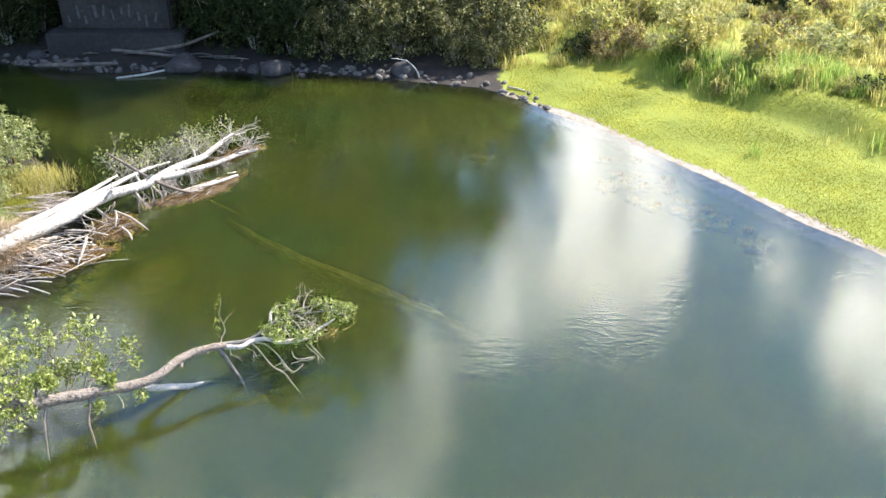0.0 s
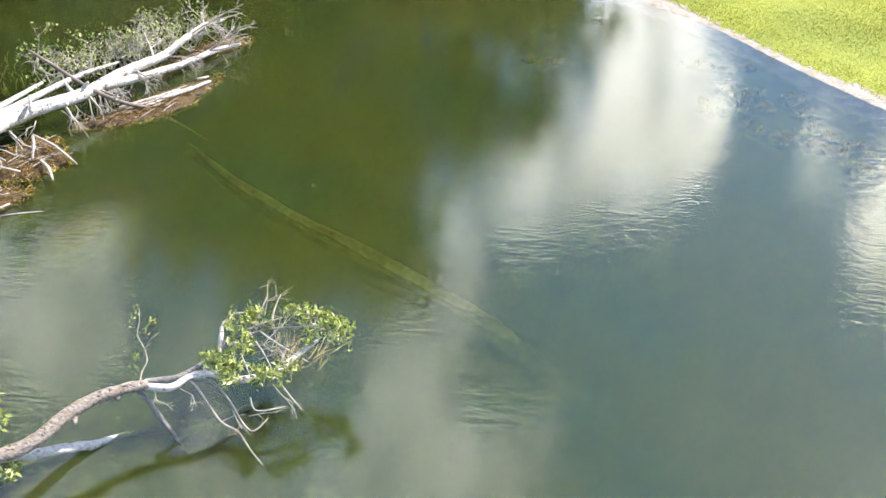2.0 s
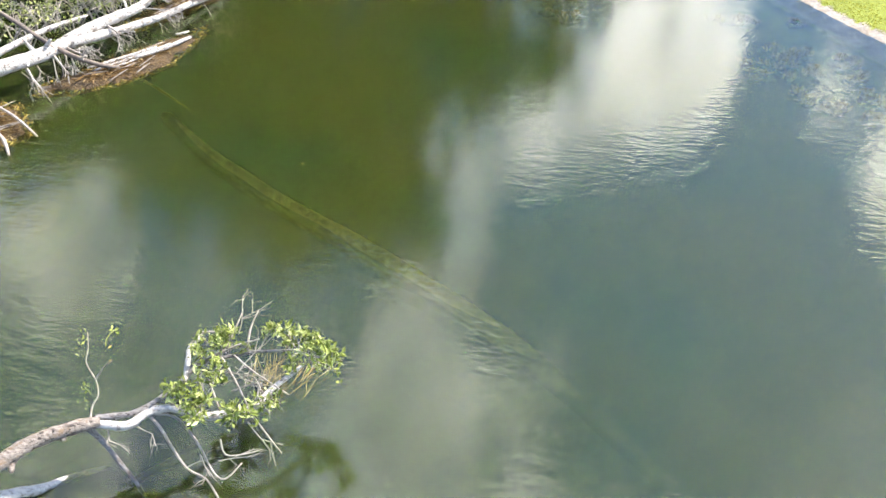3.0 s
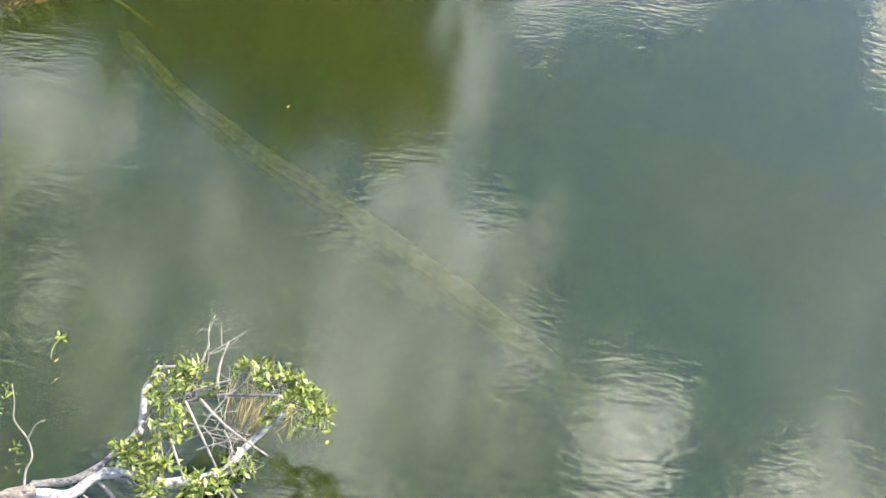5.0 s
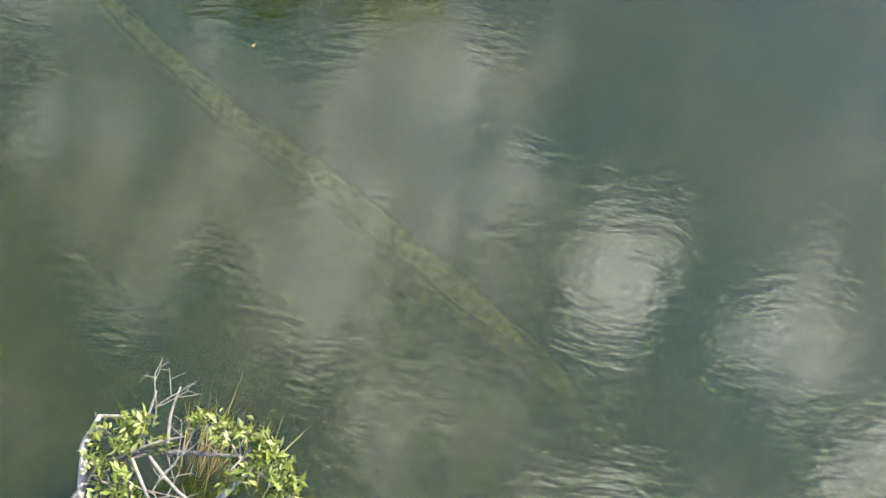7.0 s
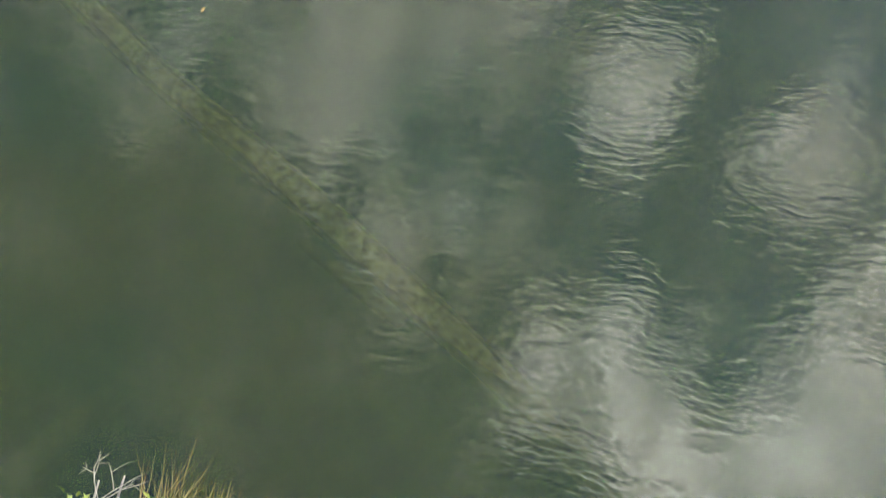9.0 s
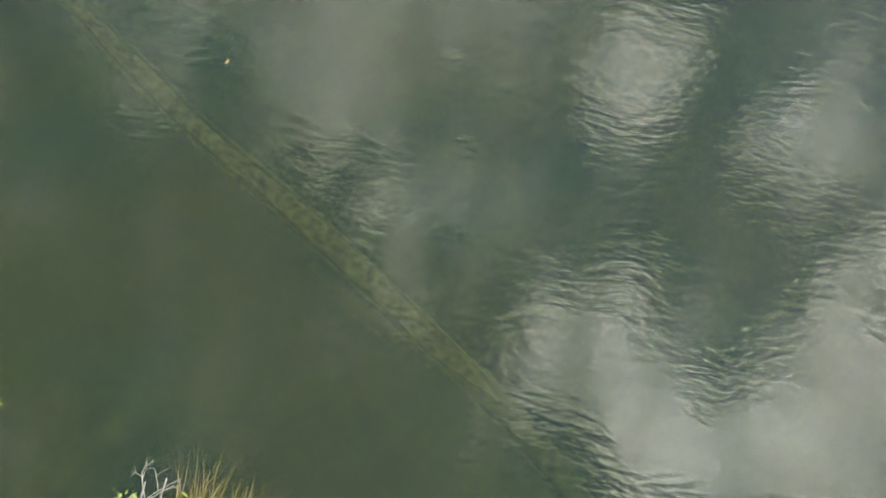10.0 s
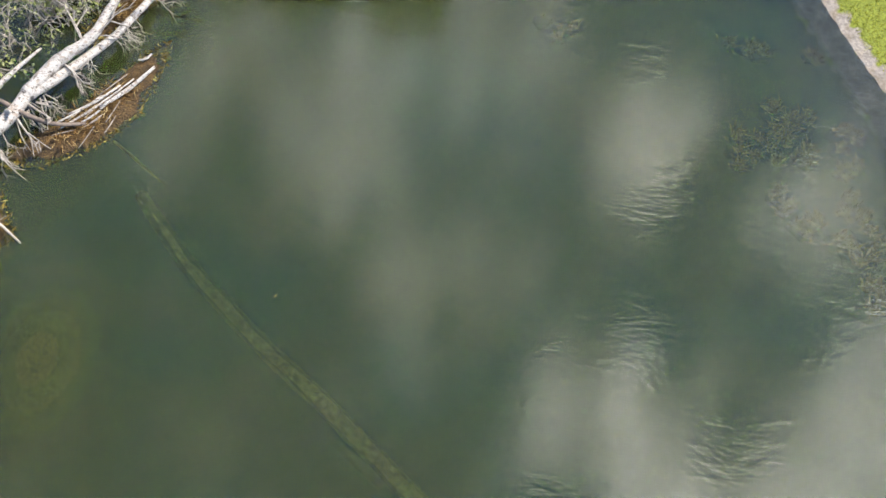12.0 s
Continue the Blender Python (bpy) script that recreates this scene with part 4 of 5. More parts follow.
def plant_mat(name, label, outline, seed, thick=0.05):
    """A floating mat of waterlogged plants: a lumpy low pad with ragged edges and straws on it."""
    thing = empty(name, label, "plant mat", "floating plant mats")
    poly = [Vector((*p, 0)) for p in outline]
    c = sum(poly, Vector()) / len(poly)
    r = random.Random(seed)
    dense = []
    n = len(poly)
    for i in range(n):
        for k in range(8):
            p = poly[i].lerp(poly[(i + 1) % n], k / 8)
            dense.append(p + Vector((r.uniform(-1, 1), r.uniform(-1, 1), 0)) * 0.035)
    rings = 7
    verts, faces = [], []
    m = len(dense)
    for j in range(rings):
        f = 1 - j / rings
        for p in dense:
            q = c.lerp(p, f)
            z = -0.02 + thick * (1 - f ** 6) + 0.025 * noise.noise(q * 9) + 0.03 * noise.noise(q * 3.1)
            verts.append((q.x, q.y, z if j else -0.04))
    verts.append((c.x, c.y, thick))
    for j in range(rings - 1):
        for i in range(m):
            a, b = j * m + i, j * m + (i + 1) % m
            faces.append((a, b, b + m, a + m))
    last = (rings - 1) * m
    faces += [(last + i, last + (i + 1) % m, len(verts) - 1) for i in range(m)]
    mesh_object("pad", verts, faces, M_RAFT, thing)
    g = np.random.default_rng(seed)
    rim = np.array([tuple(p) for p in dense])
    rim = rim[g.integers(0, len(rim), 420)] + g.normal(size=(420, 3)) * (0.03, 0.03, 0.0)
    rim[:, 2] = g.uniform(-0.01, 0.02, 420)
    Geo().quads(rim, g.normal(size=(420, 3)) * (1, 1, 0.3), g.uniform(0.03, 0.1, 420), g.uniform(0.01, 0.03, 420), seed + 2, 0.1).done("weed_fringe", M_FRINGE, thing, smooth=False)["kind"] = "stuff"
    for j in range(10):
        w0 = g.dirichlet(np.ones(n) * 0.6)
        q = Vector(w0 @ np.array([tuple(p) for p in poly]))
        a = r.uniform(0.5, 1.4)
        d = Vector((math.cos(a), math.sin(a), 0)) * r.uniform(0.1, 0.28)
        q.z = thick + 0.012
        Geo().tube([q - d, q + Vector((0.01, 0, 0.01)), q + d], [0.005, 0.008, 0.004], 5, 0.15, j + seed).done("stick", M_STICK, thing)
    k = 1500
    w = g.dirichlet(np.ones(n) * 0.6, k)
    pts = w @ np.array([tuple(p) for p in poly])
    pts[:, 2] = thick + g.uniform(-0.02, 0.02, k)
    d = g.normal(size=(k, 3)) * (1, 1, 0.18)
    L = g.uniform(0.06, 0.22, k)
    Geo().quads(pts, d, L, g.uniform(0.006, 0.014, k), seed + 1, 0.1).done("straw_litter", M_LITTER, thing, smooth=False)["kind"] = "stuff"
    return thing


RAFT = [(-4.75, 16.21), (-4.7, 15.78), (-4.79, 15.03), (-5.01, 14.61), (-5.31, 14.3), (-5.84, 13.94), (-6.35, 13.87), (-6.28, 14.22), (-5.75, 14.55), (-5.47, 15.15), (-5.12, 15.8)]
plant_mat("plant_mat", "brown floating mat of waterlogged plants beside the trunk", RAFT, 401)
plant_mat("plant_mat", "narrow brown plant mat under the tip of the dead tree", [(-4.74, 17.71), (-5.01, 17.2), (-5.41, 16.45), (-5.8, 15.95), (-5.98, 16.2), (-5.68, 17.1), (-5.2, 17.9)], 402)
plant_mat("plant_mat", "ragged brown plant mat in front of the trunk", [(-5.8, 12.9), (-6.1, 12.35), (-6.6, 12.2), (-6.9, 12.9), (-6.75, 13.5), (-6.3, 13.5)], 403)
plant_mat("plant_mat", "brown plant mat below the pile of sticks", [(-5.85, 12.1), (-6.15, 11.45), (-6.6, 10.9), (-7.1, 10.8), (-7.0, 11.7), (-6.5, 12.15)], 404)
for i, (a, b, rad) in enumerate([((-4.78, 15.75, 0.07), (-5.3, 14.95, 0.08), 0.035), ((-5.0, 15.5, 0.07), (-5.75, 14.5, 0.07), 0.02), ((-5.15, 15.35, 0.08), (-5.7, 14.75, 0.07), 0.025),
                                 ((-5.35, 15.15, 0.07), (-5.85, 14.55, 0.08), 0.018), ((-5.2, 15.1, 0.07), (-5.55, 14.6, 0.07), 0.016), ((-4.9, 15.95, 0.06), (-5.05, 15.8, 0.07), 0.02)]):
    a, b = Vector(a), Vector(b)
    driftwood([a, a.lerp(b, 0.5) + Vector((0.03, -0.03, 0.01)), b], [rad * 0.6, rad, rad * 0.7], "white bleached stick lying on the plant mat", M_DEAD, 20 + i, "sticks on the plant mat")
for i, (a, b, rad) in enumerate([((-6.5, 13.2, 0.25), (-5.62, 12.8, 0.06), 0.02), ((-6.15, 12.75, 0.1), (-5.75, 12.35, 0.05), 0.025), ((-6.35, 13.0, 0.35), (-6.3, 12.75, 0.08), 0.022), ((-7.1, 12.3, 0.2), (-6.3, 12.45, 0.08), 0.02),
                                 ((-6.35, 11.8, 0.35), (-6.3, 11.25, 0.06), 0.03)]):
    a, b = Vector(a), Vector(b)
    driftwood([a, a.lerp(b, 0.5) + Vector((0.02, 0.02, 0.03)), b], [rad, rad, rad * 0.6], "bare stick poking out over the water", M_STICK, 40 + i, "sticks by the trunk")


M_THATCH = leafy("matted_brown_thatch", (0.2, 0.13, 0.075), (0.4, 0.3, 0.19), (0.55, 0.45, 0.32), 0.8, 0.15)


def stick_pile():
    pile = empty("stick_pile", "heaped pile of bleached sticks and drift twigs on the bank", "stick pile")
    r = random.Random(17)
    for i in range(150):
        x, y = -7.25 + r.gauss(0, 0.42), 11.3 + r.gauss(0, 0.55)
        z = 0.06 + 0.32 * math.exp(-((x + 7.4) ** 2 + (y - 11.3) ** 2) / 0.5) * r.uniform(0.4, 1)
        a, L = r.uniform(-0.7, 1.2) + (math.pi if r.random() < 0.5 else 0), r.uniform(0.35, 0.9)
        d = Vector((math.cos(a), math.sin(a), r.uniform(-0.12, 0.12))) * L
        p = Vector((x, y, z)) - d / 2
        rad = r.uniform(0.006, 0.016)
        Geo().tube([p, p + d * 0.5 + Vector((0, 0, 0.02)), p + d], [rad, rad, rad * 0.6], 5, 0.1, i).done("stick", r.choice((M_STICK, M_STICK, M_DEAD)), pile)
    for i in range(120):
        x, y = -8.15 + r.gauss(0, 0.4), 13.3 + r.gauss(0, 0.45)
        z = ground_z(x, y) + r.uniform(0.03, 0.2)
        a, L = r.uniform(-0.3, 0.9), r.uniform(0.4, 1.0)
        d = Vector((math.cos(a), math.sin(a), r.uniform(-0.1, 0.1))) * L
        p = Vector((x, y, z)) - d / 2
        rad = r.uniform(0.008, 0.02)
        Geo().tube([p, p + d * 0.5, p + d], [rad, rad, rad * 0.6], 5, 0.1, i + 500).done("stick", M_STICK, pile)


stick_pile()
place(make_bush("bank_bush", "light green leafy bush on the stick-strewn bank", "bushes on the left bank", 1.15, 1.35, M_BUSHLEAF, 5200, 0.085, 81, 16),
      [(-10.5, 15.9, 0, 1.0), (-9.5, 13.3, 100, 0.62), (-11.6, 13.9, 200, 1.0), (-9.2, 12.2, 250, 0.5), (-10.2, 14.4, 40, 0.8)])


def bank_grass(x, y, wide, tall, seed, mat, label, count=1600, lean=1.3, name="dry_grass"):
    g = np.random.default_rng(seed)
    p = np.stack([g.normal(x, wide, count), g.normal(y, wide * 1.1, count), np.zeros(count)], 1)
    p[:, 2] = height(p[:, 0], p[:, 1]) - 0.02 + 0.3 * tall * np.exp(-((p[:, 0] - x) ** 2 + (p[:, 1] - y) ** 2) / wide ** 2)
    tagged(Geo().blades(p, g.uniform(0.4, 1, count) * tall, g.uniform(0.006, 0.014, count), lean, seed + 1).done(name, mat, smooth=False), label, "grass", kind="stuff")


bank_grass(-7.8, 11.25, 0.27, 0.75, 91, M_THATCH, "matted dry brown grass heap on the bank", 4200)
bank_grass(-8.3, 11.9, 0.25, 0.35, 93, M_THATCH, "matted dry brown grass on the bank", 1800)
bank_grass(-8.65, 13.2, 0.3, 0.3, 95, M_LAWN, "bright lime grass patch on the bank", 1600, 0.8, "bank_grass")
bank_grass(-8.7, 12.3, 0.35, 0.4, 97, M_LUSH, "green grass tuft among sticks on the bank", 1500, 0.8, "bank_grass")
bank_grass(-9.3, 14.6, 0.5, 0.35, 99, M_TALL, "pale green grass on the low bank", 2600, 0.9, "bank_grass")
bank_grass(-8.2, 13.5, 0.4, 0.18, 101, M_THATCH, "thin pale brush litter on the bank", 1500, 1.8)

# ---- the leaning branch over the water ----


def leaning_branch():
    branch = empty("leaning_branch", "living tree branch arching low over the water with green leaf sprays", "branch")
    Geo().tube([(-9.4, 4.6, 0.75), (-6.5, 5.6, 0.7), (-4.9, 6.45, 0.58), (-3.9, 7.0, 0.52), (-3.3, 7.4, 0.46), (-3.05, 7.62, 0.49), (-2.92, 7.84, 0.55), (-2.74, 8.08, 0.57), (-2.48, 8.27, 0.57), (-2.34, 8.36, 0.55)],
               [0.15, 0.11, 0.09, 0.078, 0.07, 0.065, 0.06, 0.058, 0.054, 0.04], 16, 0.1, 1, True, 9).done("trunk", M_BARK, branch, label="scaly grey-brown bark")
    rk = random.Random(31)
    for i, (x, y, z) in enumerate([(-2.98, 7.74, 0.5), (-2.86, 7.92, 0.51), (-3.3, 7.42, 0.48), (-3.5, 7.28, 0.49), (-3.9, 7.0, 0.52), (-4.2, 6.84, 0.54), (-2.62, 8.2, 0.54), (-3.62, 7.2, 0.5)]):
        d = Vector((rk.uniform(-1, 1), rk.uniform(-1, 0.4), rk.uniform(-0.4, 0.8))).normalized()
        Geo().tube([(x, y, z), Vector((x, y, z)) + d * 0.07, Vector((x, y, z)) + d * 0.1], [0.045, 0.028, 0.012], 8, 0.25, i).done("knot", M_BARK, branch, label="dark knot")
    Geo().tube([(-2.4, 8.35, 0.53), (-2.13, 8.37, 0.53), (-2.01, 8.52, 0.54), (-1.82, 8.59, 0.55), (-1.58, 8.56, 0.54), (-1.42, 8.6, 0.54), (-1.19, 8.71, 0.55), (-1.1, 8.89, 0.57), (-0.96, 9.11, 0.58), (-0.9, 9.2, 0.6)],
               [0.04, 0.034, 0.036, 0.034, 0.034, 0.032, 0.028, 0.024, 0.018, 0.008], 10, 0.12, 2, True, 5).done("limb", M_WHITEBARK, branch, label="pale stripped limb")
    Geo().tube([(-2.38, 8.38, 0.56), (-2.29, 8.41, 0.56), (-2.07, 8.5, 0.57), (-1.9, 8.74, 0.58), (-1.81, 8.96, 0.6), (-1.76, 9.06, 0.61), (-1.5, 9.17, 0.62), (-1.34, 9.2, 0.66), (-1.1, 9.22, 0.7), (-0.94, 9.24, 0.72)],
               [0.032, 0.026, 0.024, 0.022, 0.02, 0.019, 0.017, 0.014, 0.01, 0.006], 9, 0.16, 3, True, 5).done("limb", M_GREYBARK, branch, label="thin dark grey limb")
    Geo().tube([(-1.82, 8.84, 0.59), (-1.86, 9.02, 0.63), (-1.89, 9.14, 0.66), (-1.86, 9.24, 0.68), (-1.85, 9.32, 0.7)], [0.022, 0.024, 0.021, 0.024, 0.014], 8, 0.16, 13, True, 4).done("limb", M_WHITEBARK, branch, label="upturned broken limb")
    Geo().tube([(-2.46, 8.33, 0.5), (-2.34, 8.31, 0.36), (-2.2, 8.24, 0.18), (-2.1, 8.2, 0.05), (-2.0, 8.15, -0.15)], [0.03, 0.024, 0.02, 0.018, 0.014], 8, 0.16, 4, True, 4).done("limb", M_GREYBARK, branch)
    Geo().tube([(-3.45, 7.4, 0.4), (-3.2, 7.65, 0.22), (-2.98, 7.88, 0.09), (-2.83, 8.0, 0.02), (-2.66, 8.2, -0.04), (-2.45, 8.4, -0.13)], [0.05, 0.048, 0.046, 0.042, 0.026, 0.016], 9, 0.14, 5, True, 4).done("limb", M_WHITEBARK, branch, label="pale broken stub")
    wood, dark = Geo(), Geo()
    # two long drooping twigs, then a third near the end
    wood.tube([(-2.02, 8.52, 0.52), (-1.89, 8.45, 0.46), (-1.74, 8.32, 0.4), (-1.58, 8.2, 0.33), (-1.42, 8.17, 0.27), (-1.28, 8.06, 0.18), (-1.14, 7.98, 0.08)], [0.014, 0.012, 0.011, 0.01, 0.009, 0.007, 0.004], 6, 0.12, 6)
    wood.tube([(-2.0, 8.52, 0.52), (-1.82, 8.57, 0.47), (-1.58, 8.42, 0.4), (-1.38, 8.22, 0.33), (-1.26, 8.18, 0.3), (-1.17, 8.32, 0.34)], [0.012, 0.011, 0.01, 0.008, 0.007, 0.004], 6, 0.12, 7)
    wood.tube([(-1.86, 9.31, 0.69), (-1.74, 9.33, 0.7), (-1.62, 9.34, 0.69)], [0.013, 0.01, 0.006], 6, 0.15, 19)
    wood.tube([(-1.17, 8.66, 0.5), (-1.02, 8.55, 0.42), (-0.88, 8.45, 0.36)], [0.008, 0.006, 0.004], 5, 0.1, 15)
    wood.tube([(-1.35, 8.4, 0.5), (-1.28, 8.3, 0.45), (-1.15, 8.35, 0.42), (-1.02, 8.42, 0.42)], [0.007, 0.006, 0.005, 0.003], 5, 0.1, 16)
    for a, b, c in (((-1.72, 9.0, 0.6), (-1.55, 8.78, 0.62), (-1.4, 8.58, 0.55)), ((-1.6, 9.12, 0.62), (-1.4, 8.9, 0.64), (-1.22, 8.7, 0.56)), ((-1.5, 9.15, 0.64), (-1.25, 8.98, 0.66), (-0.92, 8.85, 0.6)),
                    ((-1.62, 9.1, 0.62), (-1.56, 9.3, 0.72), (-1.53, 9.5, 0.8)), ((-1.4, 9.2, 0.65), (-1.42, 9.38, 0.74), (-1.4, 9.55, 0.8)), ((-1.75, 9.06, 0.61), (-1.5, 9.2, 0.7), (-1.3, 9.28, 0.74))):
        wood.tube([a, b, c], [0.012, 0.009, 0.005], 6, 0.12, int(abs(a[0]) * 997))
    # dark twigs hanging into the water
    dark.tube([(-4.3, 6.82, 0.5), (-4.28, 6.66, 0.36), (-4.2, 6.5, 0.2), (-4.14, 6.38, 0.05), (-4.1, 6.3, -0.1)], [0.013, 0.012, 0.01, 0.008, 0.006], 6, 0.15, 9)
    dark.tube([(-3.84, 7.06, 0.48), (-3.78, 6.95, 0.36), (-3.76, 6.82, 0.22), (-3.68, 6.72, 0.08), (-3.6, 6.62, -0.08)], [0.016, 0.014, 0.013, 0.011, 0.008], 6, 0.15, 10)
    for i, (p, d) in enumerate([((-4.22, 6.52, 0.2), (0.6, 0, 0.3)), ((-4.2, 6.5, 0.18), (-0.5, 0.2, 0.4)), ((-3.76, 6.84, 0.22), (0.7, 0.1, 0.1)), ((-3.7, 6.74, 0.12), (0.6, 0.3, 0.2))]):
        twigs(dark, p, d, 0.1, 520 + i, 1, 0.006, 0.8)
    wood.tube([(-3.6, 7.22, 0.44), (-3.5, 7.2, 0.4), (-3.42, 7.16, 0.32), (-3.4, 7.12, 0.24)], [0.009, 0.008, 0.006, 0.004], 5, 0.1, 18)
    # the thin upright shoot
    wood.tube([(-2.42, 8.36, 0.56), (-2.43, 8.45, 0.62), (-2.4, 8.52, 0.68), (-2.44, 8.6, 0.76), (-2.52, 8.66, 0.88), (-2.5, 8.72, 1.0), (-2.52, 8.8, 1.1)], [0.008, 0.007, 0.006, 0.005, 0.005, 0.004, 0.003], 5, 0.1, 11)
    wood.tube([(-2.44, 8.6, 0.76), (-2.38, 8.66, 0.86), (-2.3, 8.68, 0.92)], [0.006, 0.004, 0.003], 5, 0.1, 12)
    # leafy sprays: where each one starts and where its tuft of leaves sits
    sprays = []
    low = [(-1.86, 8.64), (-1.8, 8.74), (-1.67, 8.56), (-1.52, 8.47), (-1.58, 8.81), (-1.6, 8.91), (-1.32, 8.47), (-1.27, 8.54), (-1.15, 8.61), (-1.01, 8.67), (-1.74, 8.68), (-1.6, 8.62)]
    top = [(-1.8, 9.32), (-1.67, 9.2), (-1.62, 9.36), (-1.5, 9.27), (-1.72, 9.06), (-1.25, 9.4), (-1.11, 9.33), (-0.97, 9.32), (-0.89, 9.38), (-0.75, 9.28), (-0.6, 9.12), (-0.56, 9.0), (-1.0, 9.1), (-0.85, 9.2), (-0.68, 9.2)]
    for i, (x, y) in enumerate(low + top):
        z = 0.62 if i < len(low) else 0.72
        h = Vector((x, y, z))
        root = min((Vector(q) for q in ((-1.85, 8.6, 0.55), (-1.58, 8.56, 0.54), (-1.3, 8.65, 0.55), (-1.1, 8.89, 0.57), (-1.8, 8.98, 0.6), (-1.55, 9.15, 0.62), (-1.3, 9.2, 0.66), (-0.94, 9.22, 0.71))), key=lambda q: (q - h).length)
        d = h - root + Vector((0, 0, 0.03))
        sprays += twigs(wood, root, d, max(0.09, d.length * 0.6), 500 + i, 3, 0.007, 0.75)
    for i, (p, d, ln) in enumerate([((-1.5, 8.3, 0.4), (0.3, -0.4, -0.3), 0.2), ((-1.2, 8.6, 0.5), (0.6, -0.5, -0.3), 0.22), ((-1.5, 9.3, 0.74), (0.2, 0.6, 0.5), 0.22), ((-1.4, 9.0, 0.64), (0.4, 0.6, 0.3), 0.25),
                                    ((-1.5, 8.85, 0.6), (0.6, 0.4, 0.2), 0.24), ((-2.3, 8.36, 0.5), (0.4, -0.4, -0.2), 0.14), ((-1.4, 8.8, 0.6), (0.6, 0.3, 0.2), 0.24), ((-1.25, 8.95, 0.64), (0.5, -0.4, 0.1), 0.22),
                                    ((-1.6, 9.0, 0.6), (0.6, -0.3, 0.2), 0.24), ((-2.05, 8.4, 0.5), (0.6, -0.2, -0.2), 0.14), ((-1.35, 8.3, 0.35), (0.5, 0.2, 0.1), 0.16), ((-1.58, 8.22, 0.33), (0.5, 0.3, 0.2), 0.1)]):
        twigs(wood, p, d, ln, 550 + i, 3, 0.006, 0.9)
    left = []
    tufts = [(-4.45, 7.5, 0.75), (-4.3, 7.6, 0.8), (-4.05, 7.62, 0.82), (-3.9, 7.45, 0.8), (-4.1, 7.3, 0.74), (-4.3, 7.2, 0.72), (-4.25, 6.95, 0.72), (-3.85, 7.3, 0.72), (-3.6, 7.22, 0.62), (-3.62, 7.55, 0.82), (-4.5, 7.7, 0.82),
             (-5.5, 7.9, 0.9), (-5.2, 7.6, 0.9), (-5.35, 7.4, 0.9), (-4.95, 7.1, 0.85), (-4.4, 6.65, 0.8), (-4.65, 6.5, 0.82), (-4.4, 6.8, 0.84), (-4.35, 6.2, 0.7), (-4.6, 6.3, 0.75), (-4.7, 7.2, 0.86), (-5.0, 6.9, 0.86), (-5.4, 6.9, 0.95), (-5.6, 7.4, 1.0), (-4.8, 6.8, 0.82)]
    for i, h in enumerate(tufts):
        h = Vector(h)
        f = min(max((h.x + 5.8) / 2.4, 0), 1)
        root = Vector((-5.8, 5.98, 0.65)).lerp(Vector((-3.4, 7.34, 0.5)), f)
        d = h - root
        left += twigs(dark, root, d, d.length * 0.72, 600 + i, 3, 0.011, 0.8)
    for i, (p, d) in enumerate([((-3.75, 7.1, 0.46), (0.3, -0.4, -0.4)), ((-3.35, 7.45, 0.4), (0.3, -0.4, -0.5))]):
        left += twigs(wood, p, d, 0.12, 640 + i, 2, 0.006, 0.7)
    tagged(wood.done("twig_spray", M_TWIG, branch), kind="stuff")
    tagged(dark.done("twig_spray", M_DARKTWIG, branch, label="dark twigs"), kind="stuff")
    g = np.random.default_rng(9)
    # the leaves that can be told apart one by one share a few leaf meshes
    shapes = []
    for k in range(4):
        ob = Geo().quads([(0, 0, 0)], [(1, 0, 0.1 * k)], [0.078], [0.028 + 0.003 * k], 700 + k, 0.15 + 0.06 * k)
        me = bpy.data.meshes.new("leaf")
        me.from_pydata([tuple(v) for v in ob.v], [], ob.f)
        me.materials.append(M_SOLOLEAF)
        shapes.append(me)
    tips = np.array([tuple(t) for t in sprays])
    for i in range(300):
        p = tips[g.integers(0, len(tips))] + g.normal(size=3) * 0.025
        leaf = new("leaf", shapes[i % 4])
        leaf.parent = branch
        leaf.matrix_basis = pose(*p, g.uniform(-60, 60), g.uniform(-70, 40), g.uniform(0, 360)) @ Matrix.Scale(g.uniform(0.6, 1.15), 4)
    more = Geo()
    pick = tips[g.integers(0, len(tips), 1250)] + g.normal(size=(1250, 3)) * 0.03
    s = g.uniform(0.04, 0.085, len(pick))
    more.quads(pick, g.normal(size=pick.shape) + (0, 0, 0.3), s, s * 0.4, 11)
    lt = np.array([tuple(t) for t in left])
    pick = lt[g.integers(0, len(lt), 4200)] + g.normal(size=(4200, 3)) * 0.034
    s = g.uniform(0.05, 0.095, len(pick))
    more.quads(pick, g.normal(size=pick.shape) + (0, 0, 0.3), s, s * 0.42, 12)
    shoot = np.array([(-2.52, 8.75, 1.12), (-2.56, 8.68, 1.0), (-2.52, 8.55, 0.7), (-2.5, 8.45, 0.62)])[g.integers(0, 4, 34)] + g.normal(size=(34, 3)) * 0.025
    more.quads(shoot, g.normal(size=shoot.shape) + (0, 0, 0.4), g.uniform(0.025, 0.05, 34), g.uniform(0.012, 0.02, 34), 14)
    tagged(more.done("foliage", M_LEAF, branch, smooth=False), kind="stuff")
    return branch


leaning_branch()


M_PALESTRAW = leafy("pale_straw", (0.24, 0.16, 0.07), (0.42, 0.31, 0.13), (0.58, 0.47, 0.26), 0.7, 0.2)


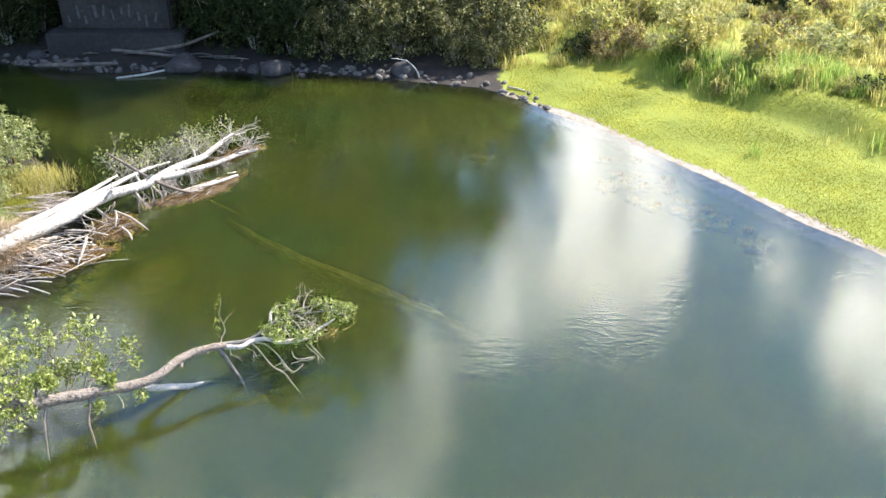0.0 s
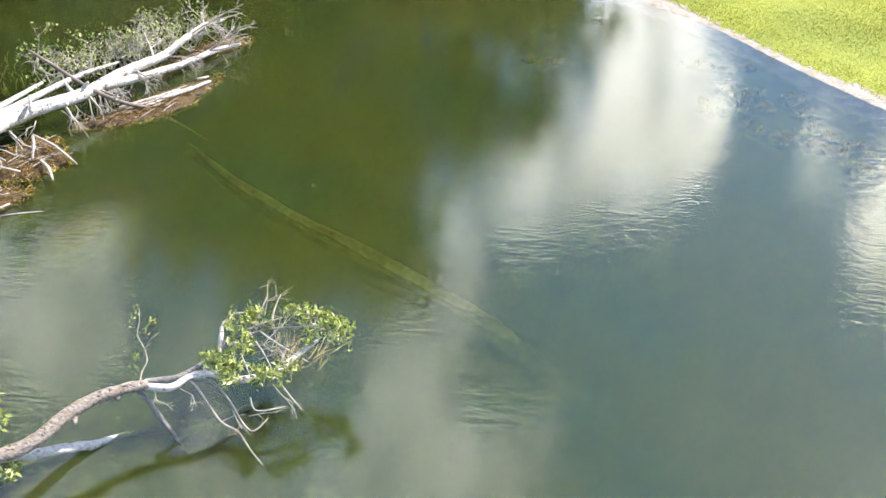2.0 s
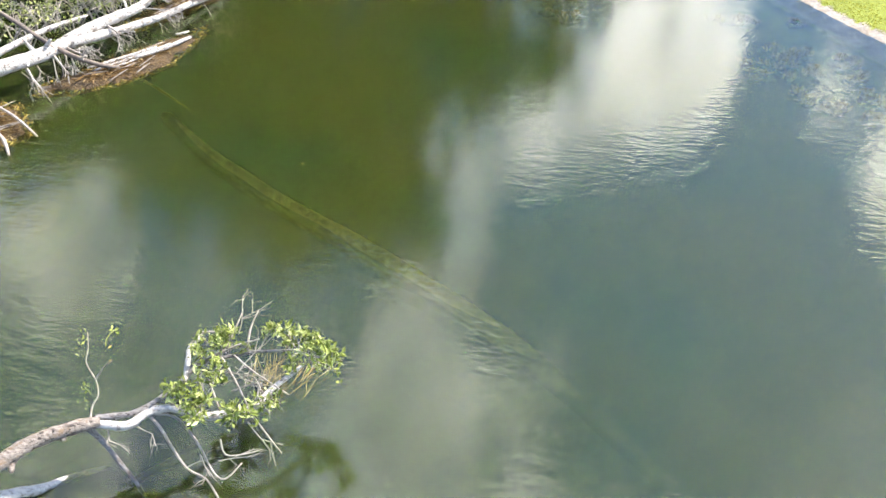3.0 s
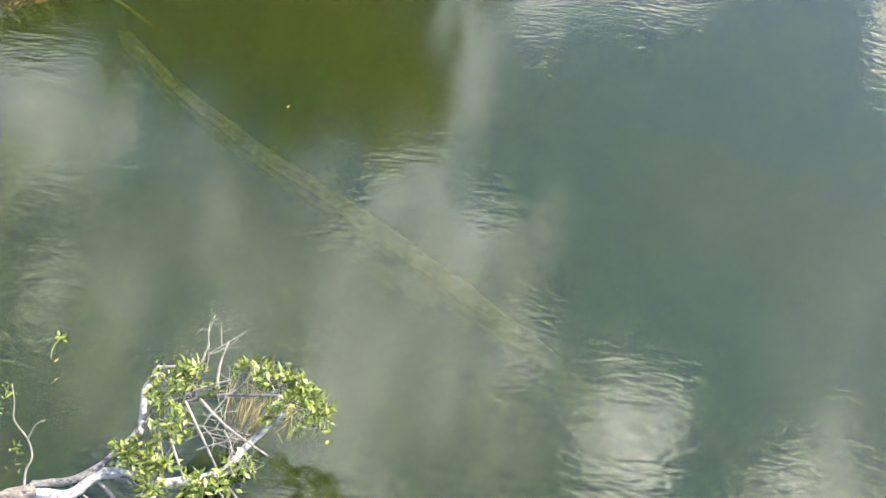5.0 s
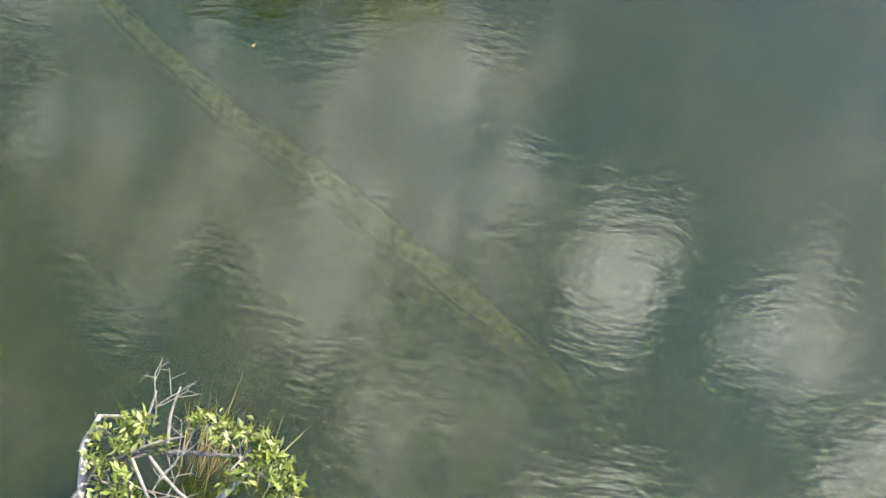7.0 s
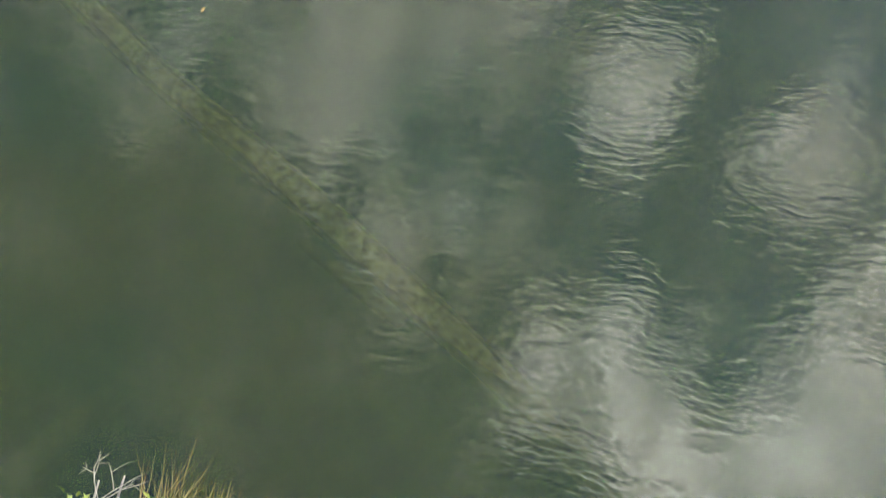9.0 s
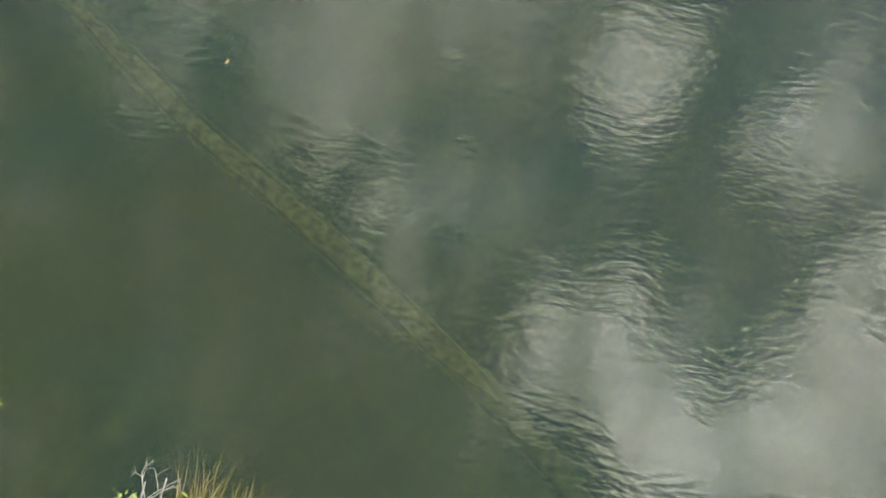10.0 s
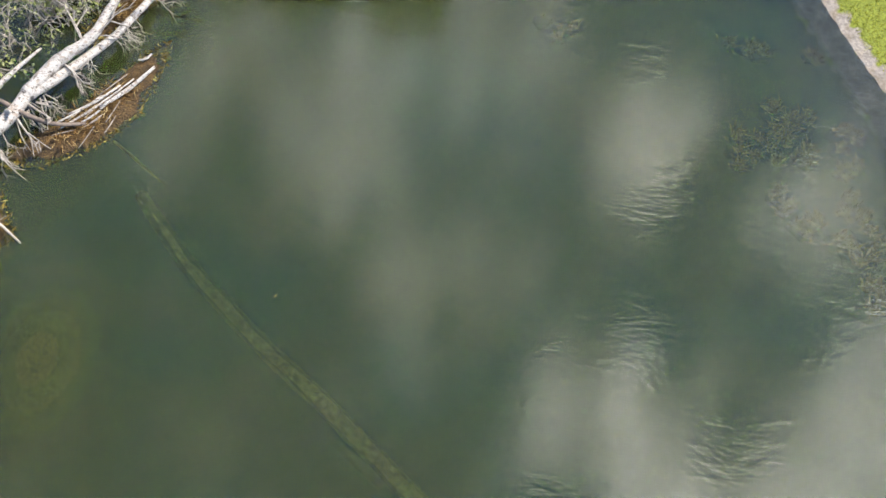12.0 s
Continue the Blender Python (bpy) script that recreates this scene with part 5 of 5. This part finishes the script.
def straw_tuft(x, y, lean, count, long, seed):
    """Dry stalks that trail from the branch down onto the water."""
    g = np.random.default_rng(seed)
    p = np.stack([g.normal(x, 0.07, count), g.normal(y, 0.08, count), g.uniform(0.12, 0.34, count)], 1)
    d = np.stack([g.normal(lean, 0.33, count), np.ones(count), g.normal(-0.12, 0.14, count)], 1)
    L = g.uniform(0.35, 1.0, count) * long
    tagged(Geo().quads(p, d, L, g.uniform(0.003, 0.005, count), seed + 1, 0.1).done("straw_tuft", M_PALESTRAW, smooth=False), "tuft of golden dry straw trailing from the branch", "straw tuft", "straw tufts on the branch", "stuff")


straw_tuft(-1.3, 9.2, -0.1, 70, 0.62, 12)
straw_tuft(-1.02, 9.24, 0.05, 34, 0.44, 15)

# ---- in the water ----
sunk = Geo().tube([(-4.42, 13.9, -0.2), (-3.5, 13.12, -0.2), (-2.45, 12.42, -0.21), (-1.15, 11.68, -0.2), (0.0, 10.97, -0.2), (0.65, 10.58, -0.22), (1.4, 10.0, -0.32), (2.4, 9.2, -0.5)], [0.09, 0.12, 0.13, 0.135, 0.13, 0.12, 0.1, 0.07], 12, 0.12, 31)
tagged(sunk.done("sunken_log", M_SUBLOG), "long algae-covered log lying under the water", "sunken log")
sunk = Geo().tube([(-1.05, 11.35, -0.34), (-0.6, 11.1, -0.26), (-0.18, 10.88, -0.22)], [0.04, 0.07, 0.06], 8, 0.12, 32)
tagged(sunk.done("sunken_log", M_SUBLOG), "short broken piece lying beside the long sunken log", "sunken log")
sunk = Geo().tube([(-2.16, 8.2, -0.03), (-1.95, 8.45, -0.05), (-1.75, 8.68, -0.09), (-1.55, 8.9, -0.16)], [0.03, 0.045, 0.045, 0.03], 8, 0.12, 35)
tagged(sunk.done("sunken_branch", M_ALGAESHADOW), "dark algae-covered branch just below the water", "sunken branch")
sunk = Geo().tube([(-5.0, 14.55, -0.05), (-4.6, 14.35, -0.1), (-4.1, 14.1, -0.2)], [0.02, 0.02, 0.012], 6, 0.1, 33)
tagged(sunk.done("sunken_log", M_SUBLOG), "short sunken stick reaching out below the mat", "sunken log")
sunk = Geo().tube([(-2.0, 10.2, -0.5), (-2.4, 9.6, -0.42), (-2.9, 8.9, -0.38), (-3.5, 8.0, -0.38)], [0.08, 0.12, 0.13, 0.1], 8, 0.12, 34)
tagged(sunk.done("sunken_log", M_SUBLOG), "blurred sunken log near the leaning branch", "sunken log")


def weed_bed(x, y, seed, size=0.3, count=480):
    """Strap leaves that rise from the bed and trail over just under the surface."""
    g = np.random.default_rng(seed)
    sub = g.normal(size=(5, 2)) * size * 0.4
    at = sub[g.integers(0, 5, count)] + g.normal(size=(count, 2)) * size * 0.13
    p = np.stack([x + at[:, 0], y + at[:, 1], g.uniform(-0.16, -0.09, count)], 1)
    h = -p[:, 2] * g.uniform(0.9, 1.3, count)
    weed = Geo().blades(p, h, g.uniform(0.016, 0.034, count), 1.0, seed + 1).done("water_weed", M_WEED, smooth=False)
    tagged(weed, "clump of brown water weed just below the surface", "water weed", "weed clumps in the shallows", "stuff")
    for k in range(3):                                   # dark lumps, offset to the lower left, stand in for the clump's shadow
        mass = blob("weed_shadow_lump", (size * 0.5, size * 0.42, 0.035), M_ALGAESHADOW, weed, seed + k, 0.35, 2)
        mass.location = (x + sub[k, 0] - size * 0.15, y + sub[k, 1] - size * 0.12, -0.09)
        mass["label"] = "dark lump standing in for the weed clump shadow"


for i, (x, y, s) in enumerate([(3.63, 18.0, 0.3), (4.43, 18.15, 0.16), (3.98, 16.95, 0.32), (4.36, 17.05, 0.28), (3.73, 16.3, 0.3), (4.18, 16.45, 0.34), (4.45, 16.5, 0.25), (4.17, 15.75, 0.22), (4.64, 15.6, 0.25),
                               (5.0, 17.0, 0.25), (5.08, 16.4, 0.2), (5.3, 15.8, 0.3), (5.23, 15.25, 0.28), (5.6, 15.4, 0.3), (6.0, 14.8, 0.35), (6.4, 13.9, 0.4), (5.6, 14.6, 0.3)]):
    weed_bed(x, y, 800 + i * 3, s * 1.1)
weed_bed(-4.25, 18.33, 870, 0.1, 40)
weed_bed(0.84, 17.75, 875, 0.3, 90)


def floating_sprig():
    sprig = empty("floating_sprig", "small green leaf sprig floating on the water", "sprig")
    Geo().tube([(-3.08, 9.8, 0.012), (-3.1, 9.68, 0.012), (-3.06, 9.58, 0.01)], [0.003, 0.003, 0.002], 5).done("stem", M_LEAF, sprig)
    g = np.random.default_rng(3)
    p = np.array([(-3.08, 9.8, 0.015)] * 6) + g.normal(size=(6, 3)) * (0.012, 0.012, 0.004)
    Geo().quads(p, g.normal(size=(6, 3)) * (1, 1, 0.2), [0.05] * 6, [0.025] * 6, 4).done("leaves", M_LEAF, sprig, smooth=False)
    for i, (x, y) in enumerate([(-2.95, 9.4), (-3.03, 9.56), (-2.13, 12.85)]):
        f = Geo().quads([(x, y, 0.006)], [(0.4, 1, 0)], [0.05], [0.02], 20 + i, 0.05)
        tagged(f.done("floating_leaf", M_PALESTRAW, smooth=False), "single pale fallen leaf floating on the water", "leaf", "fallen leaves on the water")


floating_sprig()
